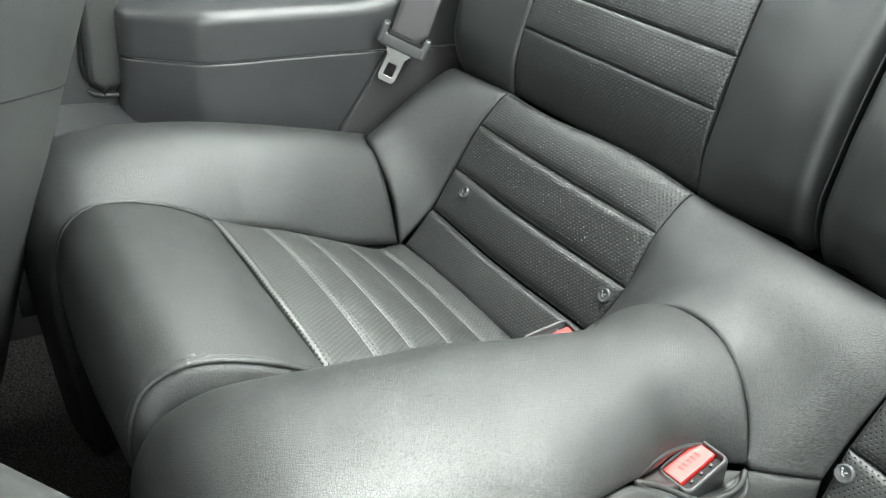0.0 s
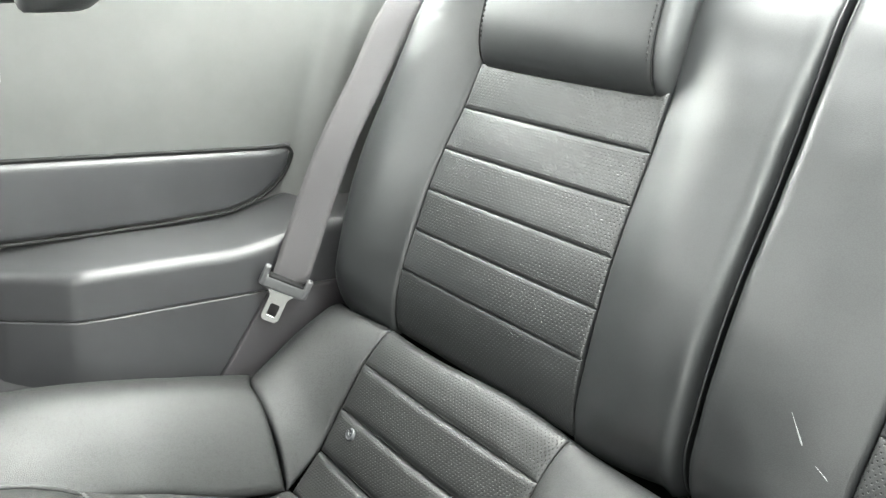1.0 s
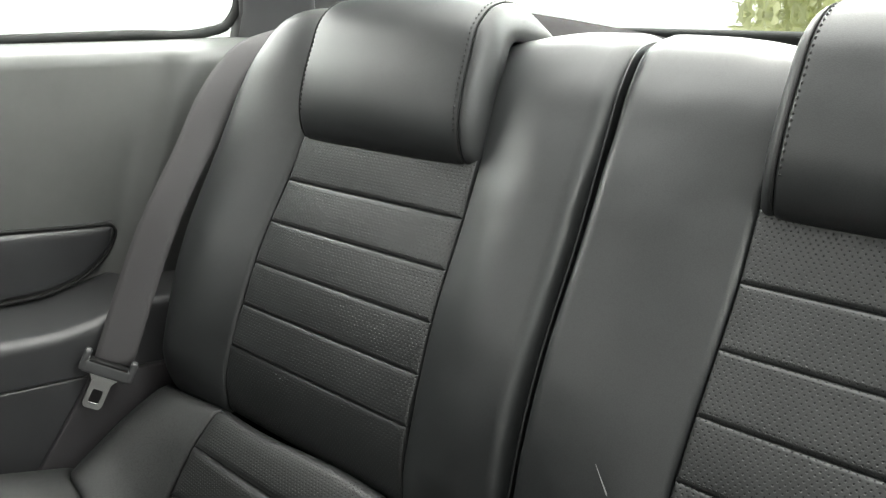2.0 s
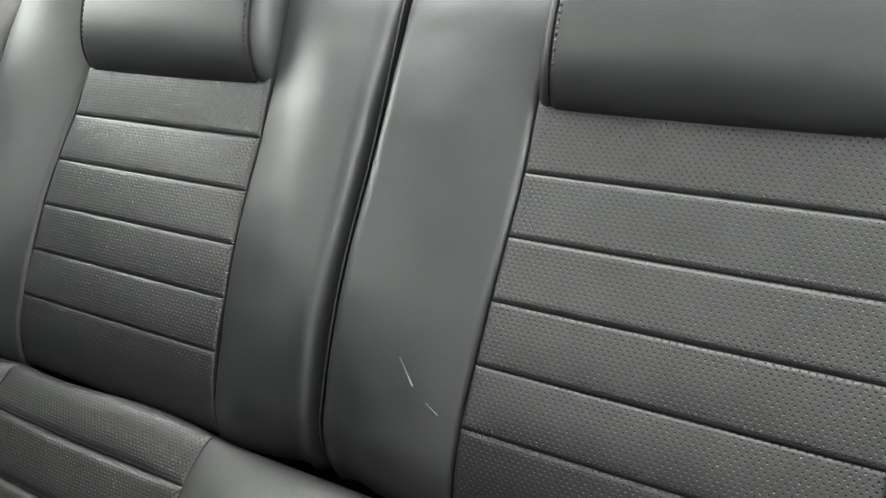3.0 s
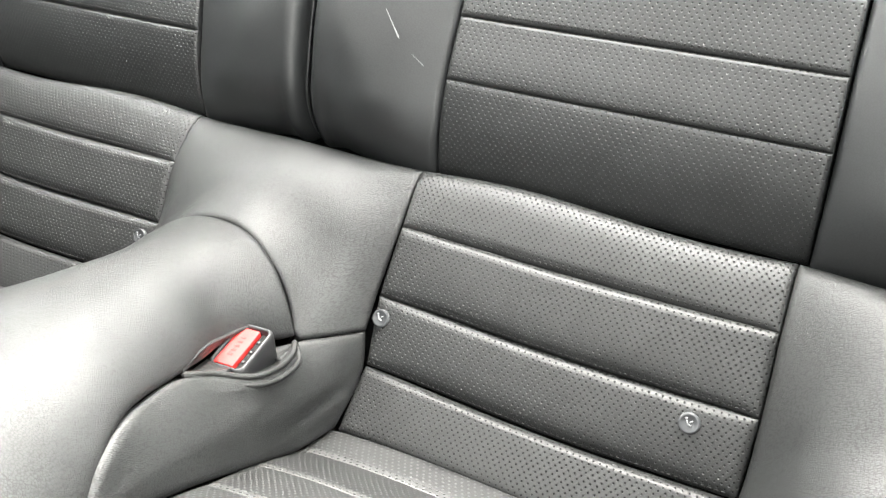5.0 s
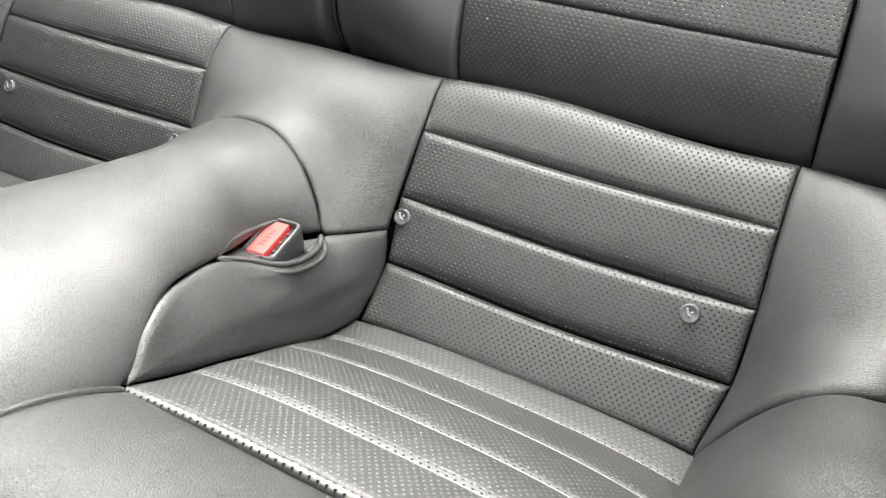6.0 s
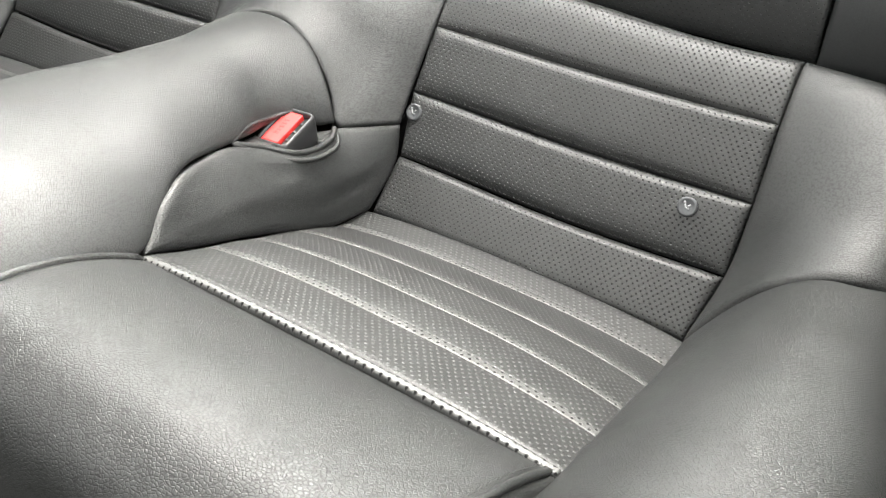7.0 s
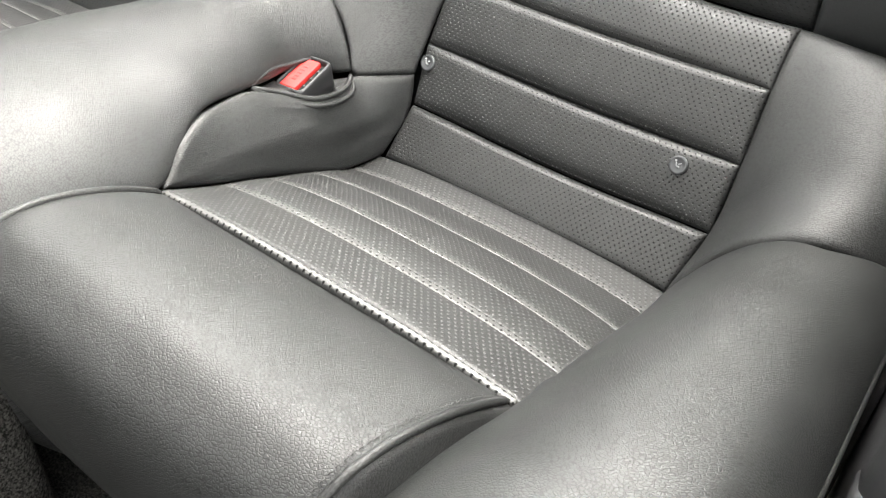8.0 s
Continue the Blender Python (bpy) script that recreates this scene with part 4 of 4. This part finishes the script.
    rim = [(0.748, -0.333, 0.88), (0.748, -0.333, 0.74), (0.748, -0.333, 0.60), (0.748, -0.333, 0.50), (0.748, -0.332, 0.452), (0.748, -0.325, 0.436), (0.748, -0.306, 0.430), (0.748, -0.287, 0.435), (0.748, -0.280, 0.450)]
    tube("pillar_groove", curve([(side * x, y, z) for x, y, z in rim]), 0.0045, RUBBER, root, "black gap beside the pillar pad", count=80)
    lip = [(0.757, -0.334, 0.428), (0.751, -0.322, 0.422), (0.749, -0.300, 0.419), (0.751, -0.278, 0.421), (0.757, -0.262, 0.425)]
    tube("pillar_lip", curve([(side * x, y, z) for x, y, z in lip]), 0.004, PLASTIC, root, count=24)

    def door_edge(u, v):
        return np.stack([0.752 + 0.0 * u, -0.46 + 0.19 * u, 0.10 + 0.80 * v], -1)
    sheet("door_edge_trim", mirrored(door_edge, side), PLASTIC, root, tuck=0.0, edges="", res=0.04, thick=0.02, out=outw)

    def scuff_plate(u, v):
        y = -0.50 + 0.32 * u
        return np.stack([0.66 + 0.10 * v, y, 0.392 - 0.02 * u + 0.012 * v + 0.02 * v * v], -1)
    sheet("sill_ledge", mirrored(scuff_plate, side), PLASTIC, root, tuck=0.012, radius=0.02, edges="lrb", res=0.015, thick=0.03, out=(0, 0, 1))
    # quarter window frame, glass and the pillars on both sides
    frame_pts = [(-0.10, 0.908), (0.05, 0.924), (0.20, 0.940), (0.33, 0.954), (0.362, 0.966), (0.378, 0.995), (0.365, 1.05), (0.30, 1.13), (0.22, 1.19), (0.05, 1.205),
                 (-0.12, 1.205), (-0.155, 1.18), (-0.150, 1.10), (-0.135, 0.96), (-0.125, 0.925), (-0.10, 0.908)]
    tube("window_seal", curve([(side * (0.800 - 0.22 * max(z - 0.93, 0)), y, z + 0.003) for y, z in frame_pts]), 0.008, RUBBER, root, "black rubber window seal", count=110)
    hang(root)
    return root


DARK_TRIM = plain("black_pillar_plastic", (0.012, 0.012, 0.0125), 0.6, 900, 0.0002)


def window(side):
    def pane(u, v):
        y = -0.17 + 0.57 * u
        z = 0.90 + 0.32 * v
        return np.stack([0.806 - 0.22 * (z - 0.93), y, z], -1)
    ob = sheet("window_1" if side < 0 else "window_2", mirrored(pane, side), GLASS, None, edges="", tuck=0.0, res=0.1, thick=0.004, out=(-side, 0, 0))
    ob.visible_shadow = False
    tagged(ob, "clear fixed quarter window glass", "window", kind="structure")

    def c_pillar(u, v):
        z = 0.925 + 0.35 * v
        y0 = 0.378 - 0.30 * np.maximum(z - 1.0, 0) ** 0.9
        y = y0 + (0.75 - y0) * u
        return np.stack([0.785 - 0.25 * (z - 0.93) - 0.075 * u, y, z], -1)
    p = sheet("trim", mirrored(c_pillar, side), DARK_TRIM, None, edges="l", tuck=0.006, radius=0.01, res=0.03, thick=0.03, out=(-side, -0.3, 0))
    tagged(p, "nearly black plastic rear pillar trim", "trim", kind="structure")

    def c_cover(u, v):
        z = 0.930 + 0.33 * v
        y = 0.376 - 0.30 * np.maximum(z - 1.0, 0) ** 0.9 + 0.11 * u
        return np.stack([0.779 - 0.25 * (z - 0.93) - 0.050 * u, y, z], -1)
    p = sheet("trim", mirrored(c_cover, side), PLASTIC, None, edges="lr", tuck=0.010, radius=0.03, res=0.02, thick=0.012, out=(-side, -0.3, 0))
    tagged(p, "grey moulded cover on the rear pillar", "trim", kind="structure")

    def b_pillar(u, v):
        z = 0.90 + 0.37 * v
        return np.stack([0.79 - 0.25 * (z - 0.93), -0.36 + 0.20 * u, z], -1)
    p = sheet("trim", mirrored(b_pillar, side), VINYL, None, edges="lr", tuck=0.006, radius=0.01, res=0.03, thick=0.03, out=(-side, 0, 0))
    tagged(p, "grey plastic door pillar trim", "trim", kind="structure")


for side in (-1, 1):
    quarter_trim(side)
    window(side)


# rear shelf, rear window
def shelf(u, v):
    x = -0.66 + 1.32 * u
    y = 0.36 + 0.55 * v
    return np.stack([x, y, 0.925 + 0.07 * v - 0.01 * (2 * u - 1) ** 2], -1)


tagged(sheet("trim", shelf, VINYL, None, edges="", tuck=0, res=0.03, thick=0.02, out=(0, 0, 1)), "grey moulded parcel shelf under the rear window", "parcel shelf", kind="structure")


FELT = plain("purplish_grey_felt", (0.0115, 0.0100, 0.0107), 0.95, 500, 0.0012, vary=0.2, specular=0.05)


def shelf_hump(u, v):
    x = -0.64 + 0.46 * u
    y = 0.56 + 0.22 * v
    rise = 0.06 * (1 - u) ** 0.8
    return np.stack([x, y, 0.955 + (0.030 + rise) * np.sin(np.pi * np.clip(v, 0, 1) / 2 + 0.15)], -1)


tagged(sheet("trim", shelf_hump, FELT, None, edges="r", tuck=0.02, radius=0.05, res=0.014, thick=0.05, out=(0, 0, 1)), "purplish grey felt trim rising beside the rear window", "trim", kind="structure")


def rear_pane(u, v):
    z = 0.985 + 0.29 * v
    return np.stack([(-0.72 + 1.44 * u) * (1 - 0.12 * v), 0.92 - 0.50 * v, z], -1)


rear = tagged(sheet("window_3", rear_pane, GLASS, None, edges="", tuck=0, res=0.1, thick=0.004, out=(0, -1, 0)), "clear sloping rear window glass", "window", kind="structure")
rear.visible_shadow = False
tagged(tube("trim", curve([(-0.62, 0.895, 1.004), (-0.2, 0.905, 1.006), (0.2, 0.905, 1.006), (0.62, 0.895, 1.004)]), 0.012, RUBBER), "black seal along the rear window", "trim", kind="structure")


# ---- seat belt of the passenger side ----
def seat_belt():
    root = thing("seat_belt", (-0.63, 0.07, 0.45), "grey woven seat belt with its tongue hanging by the backrest", "seat belt")
    mid = curve([(-0.640, 0.40, 0.98), (-0.638, 0.312, 0.945), (-0.637, 0.262, 0.890), (-0.633, 0.213, 0.800), (-0.632, 0.158, 0.698), (-0.632, 0.114, 0.585), (-0.627, 0.090, 0.524), (-0.626, 0.078, 0.492)])

    def web(u, v):
        p = mid(v)
        w = 0.0320 - 0.002 * np.clip(v - 0.5, 0, 1)
        o = (2 * u - 1)
        return p + o[..., None] * w[..., None] * np.array([0.50, 0.80, 0.26]) + 0 * p
    sheet("webbing", web, WEBBING, root, edges="", tuck=0.0, res=0.012, thick=0.0014, out=(0.8, -0.6, 0))
    c = Vector((-0.622, 0.070, 0.494))
    m = axes(c, (0.45, 0.78, -0.36), (0.12, 0.10, 0.95))
    block("tongue_body", (0.064, 0.020, 0.013), m, BELT_PLASTIC, root, "grey plastic tongue body", bevel=0.005, seg=4)
    for dx in (-0.0315, 0.0315):
        block("tongue_shoulder", (0.0095, 0.031, 0.012), m @ pose(dx, 0.0075, 0), BELT_PLASTIC, root, bevel=0.004, seg=4)
    block("belt_slot", (0.052, 0.004, 0.0138), m @ pose(0, 0.0095, 0), RUBBER, root, "dark slot for the webbing", bevel=0.001, seg=1)
    bm = bmesh.new()
    out = [(-0.022, 0.0), (0.022, 0.0), (0.0135, -0.012), (0.0135, -0.048), (0.0095, -0.054), (-0.0095, -0.054), (-0.0135, -0.048), (-0.0135, -0.012)]
    hole = [(-0.0068, -0.025), (0.0068, -0.025), (0.0068, -0.0255), (0.0068, -0.042), (0.0058, -0.0445), (-0.0058, -0.0445), (-0.0068, -0.042), (-0.0068, -0.0255)]
    top = [bm.verts.new((x, y, 0.0013)) for x, y in out]
    tin = [bm.verts.new((x, y, 0.0013)) for x, y in hole]
    low = [bm.verts.new((x, y, -0.0013)) for x, y in out]
    lin = [bm.verts.new((x, y, -0.0013)) for x, y in hole]
    for i in range(8):
        j = (i + 1) % 8
        for f in ((top[i], top[j], tin[j], tin[i]), (low[j], low[i], lin[i], lin[j]), (top[j], top[i], low[i], low[j]), (tin[i], tin[j], lin[j], lin[i])):
            bm.faces.new(f)
    bmesh.ops.remove_doubles(bm, verts=bm.verts[:], dist=1e-6)
    bmesh.ops.recalc_face_normals(bm, faces=bm.faces[:])
    bmesh.ops.bevel(bm, geom=bm.edges[:], offset=0.0006, segments=2, profile=0.6, affect="EDGES")
    bmesh.ops.transform(bm, matrix=m @ pose(0, -0.006, 0), verts=bm.verts)
    solid("tongue_plate", bm, STEEL, root, "bright steel tongue plate with a slot")
    hang(root)


seat_belt()


# ---- front passenger seat, seen from behind ----
def front_seat():
    root = thing("front_seat", (-0.38, -0.6, 0.04), "grey leather front passenger seat reclined towards the rear", "car seat")
    path = curve([(-0.535, 0.14), (-0.502, 0.25), (-0.432, 0.46), (-0.382, 0.60), (-0.325, 0.76), (-0.305, 0.82), (-0.325, 0.86)])

    def back(u, v):
        p = path(v)
        w = 2 * u - 1
        half = 0.235 - 0.10 * np.clip((v - 0.70) / 0.30, 0, 1) ** 1.5
        x = -0.375 + half * w
        return np.stack([x, p[..., 0] - 0.45 * (x + 0.47) - 0.02 * np.abs(w) ** 3, p[..., 1]], -1)
    sheet("back_panel", back, SEAT_BACK, root, tuck=0.02, radius=0.035, edges="lrt", res=0.015, thick=0.09, out=(0, 1, 0))
    seam = []
    for w in np.linspace(-0.93, 0.93, 9):
        x = -0.375 + 0.235 * w
        z = 0.566 + 0.3 * (x + 0.35)
        y = float(np.interp(z, [0.25, 0.46, 0.60, 0.76], [-0.502, -0.432, -0.382, -0.325])) - 0.45 * (x + 0.47) - 0.02 * abs(w) ** 3
        seam.append((x, y - 0.0003, z))
    tube("seam", curve(seam), 0.0011, RUBBER, root, "dark sunk leather seam", count=40)
    block("seat_base", (0.46, 0.48, 0.16), pose(-0.375, -0.80, 0.28), LEATHER, root, bevel=0.05, seg=4)

    def head(u, v):
        a = (2 * u - 1) * np.pi / 2 * 1.0
        z = 0.874 + 0.19 * v
        w = 0.125 * (1 - 0.5 * (1 - v) ** 2 - 0.2 * v**4)
        return np.stack([-0.375 + w * np.sin(a), -0.282 + 0.06 * (z - 0.86) + 0.055 * np.cos(a) ** 0.7 - 0.036 * np.clip(1 - v / 0.5, 0, 1) ** 2, z], -1)
    sheet("headrest", head, BACK_LEATHER, root, tuck=0.02, radius=0.03, edges="bt", res=0.01, thick=0.05, out=(0, 1, 0))
    hang(root)


front_seat()
tunnel = block("floor", (0.294, 0.80, 0.24), pose(0.0, -0.81, 0.150), CARPET, None, bevel=0.03, seg=4)
tagged(tunnel, "dark carpeted tunnel along the middle of the floor", "floor", kind="structure")
console = block("centre_console", (0.30, 0.60, 0.102), pose(0.026, -0.764, 0.319, 0, 0, 33), SEAT_BACK, None, bevel=0.03, seg=4)
tagged(console, "grey moulded centre console between the front seats", "console")


# ---- outdoors ----
GRASS = plain("pale_dry_ground", (0.30, 0.30, 0.26), 0.9, 3.0, 0.02, vary=0.2)
LEAF = plain("green_leaves", (0.48, 0.49, 0.34), 0.6, 20, 0.002, vary=0.4)
shine = LEAF.node_tree.nodes.new("ShaderNodeBsdfTranslucent")
shine.inputs["Color"].default_value = (0.86, 0.88, 0.60, 1)
both = LEAF.node_tree.nodes.new("ShaderNodeMixShader")
both.inputs[0].default_value = 0.75
LEAF.node_tree.links.new(LEAF.node_tree.nodes["Principled BSDF"].outputs[0], both.inputs[1])
LEAF.node_tree.links.new(shine.outputs[0], both.inputs[2])
LEAF.node_tree.links.new(both.outputs[0], LEAF.node_tree.nodes["Material Output"].inputs[0])
BARK = plain("bark", (0.12, 0.09, 0.07), 0.9, 40, 0.01)
WHITE = plain("white_van_paint", (0.82, 0.82, 0.80), 0.8, 30, 0.002, vary=0.05)
slab("ground", -400, 400, -400, 400, -0.60, -0.45, GRASS, "pale dry ground round the car", "ground")


def tree(x, y, high):
    root = thing("tree", (x, y, -0.45), "leafy green tree beyond the car park", "tree", "trees behind the car")
    trunk = curve([(x, y, -0.45), (x + 0.1, y, high * 0.3), (x, y + 0.1, high * 0.6)])
    tube("trunk", trunk, 0.16, BARK, root, count=10)
    verts, faces = [], []
    for _ in range(5200):
        a, r, z = random.uniform(0, 6.283), random.uniform(0.2, 1.0) ** 0.5, random.uniform(0.12, 1.0)
        lobes = 1 + 0.25 * math.sin(3 * a + x) + 0.2 * math.sin(7 * z + y)
        rad = high * 0.36 * r * lobes * math.sin(math.pi * min(z * 0.85 + 0.12, 1)) ** 0.6
        c = Vector((x + rad * math.cos(a), y + rad * math.sin(a), -0.45 + high * z))
        q = Euler((random.uniform(0, 3), random.uniform(0, 3), random.uniform(0, 3))).to_matrix()
        s = random.uniform(0.11, 0.22)
        b = len(verts)
        verts += [c + q @ Vector(p) * s for p in ((-1, 0, 0), (0, -0.5, 0.1), (1, 0, 0), (0, 0.5, 0.1))]
        faces.append((b, b + 1, b + 2, b + 3))
    mesh_object("crown", verts, faces, LEAF, root, soft=False)
    hang(root)


random.seed(11)
for x, y, high in ((-5.1, 17.2, 5.6), (-2.6, 18.6, 6.2), (-0.3, 17.0, 5.0), (2.2, 19.2, 6.4), (4.9, 17.8, 5.3), (7.2, 18.9, 6.0), (9.8, 17.3, 5.5)):
    tree(x, y, high)


TINT = plain("pale_window_film", (0.55, 0.56, 0.56), 0.3, 30, 0.001, vary=0.05)


def van(x, y, turn):
    """A white van far across the car park: rounded box body, cab windows, wheels."""
    root = thing("van", (0, 0, 0), "white parked van far across the car park", "van", "parked vans")
    bm = bmesh.new()
    side = [(-2.4, 0.45), (2.3, 0.45), (2.42, 0.75), (2.3, 1.15), (1.55, 1.40), (1.05, 2.15), (0.8, 2.28), (-2.3, 2.28), (-2.42, 2.1)]
    rows = [[bm.verts.new((px, py, pz - 0.45)) for px, pz in side] for py in (-0.95, 0.95)]
    n = len(side)
    for i in range(n):
        bm.faces.new((rows[0][i], rows[0][(i + 1) % n], rows[1][(i + 1) % n], rows[1][i]))
    bm.faces.new(rows[0][::-1])
    bm.faces.new(rows[1])
    bmesh.ops.recalc_face_normals(bm, faces=bm.faces[:])
    bmesh.ops.bevel(bm, geom=bm.edges[:], offset=0.07, segments=2, affect="EDGES")
    solid("body", bm, WHITE, root, soft=True)
    block("windscreen", (0.03, 1.6, 0.78), pose(1.33, 0, 1.35, 0, -34), TINT, root, "grey windscreen", bevel=0.01, seg=1)
    for dy in (-0.955, 0.955):
        block("cab_window", (0.85, 0.03, 0.5), pose(0.75, dy, 1.35), TINT, root, "grey cab side window", bevel=0.01, seg=1)
        for dx in (-1.5, 1.5):
            bm = bmesh.new()
            bmesh.ops.create_cone(bm, cap_ends=True, segments=24, radius1=0.34, radius2=0.34, depth=0.22)
            bmesh.ops.bevel(bm, geom=bm.edges[:], offset=0.03, segments=2, affect="EDGES")
            bmesh.ops.transform(bm, matrix=pose(dx, dy * 0.9, -0.11, 90), verts=bm.verts)
            solid("wheel", bm, RUBBER, root, soft=True)
    root.matrix_world = pose(x, y, 0.0, 0, 0, turn)


van(-97.0, 43.5, 200)
van(-109.0, 61.5, 70)


# bright overcast haze all round, far behind everything
HAZE, _, _, hb = material("overcast_haze")
hb.inputs["Base Color"].default_value = (0, 0, 0, 1)
hb.inputs["Emission Color"].default_value = (1.0, 0.99, 0.96, 1)
hb.inputs["Emission Strength"].default_value = 1.5
bm = bmesh.new()
ring = [[bm.verts.new((60 * math.cos(a), 60 * math.sin(a), z)) for a in np.linspace(0, 2 * math.pi, 48, endpoint=False)] for z in (-0.5, 32.0)]
for i in range(48):
    bm.faces.new((ring[0][(i + 1) % 48], ring[0][i], ring[1][i], ring[1][(i + 1) % 48]))
tagged(solid("backdrop", bm, HAZE), "white overcast haze at the horizon", "backdrop", kind="structure")
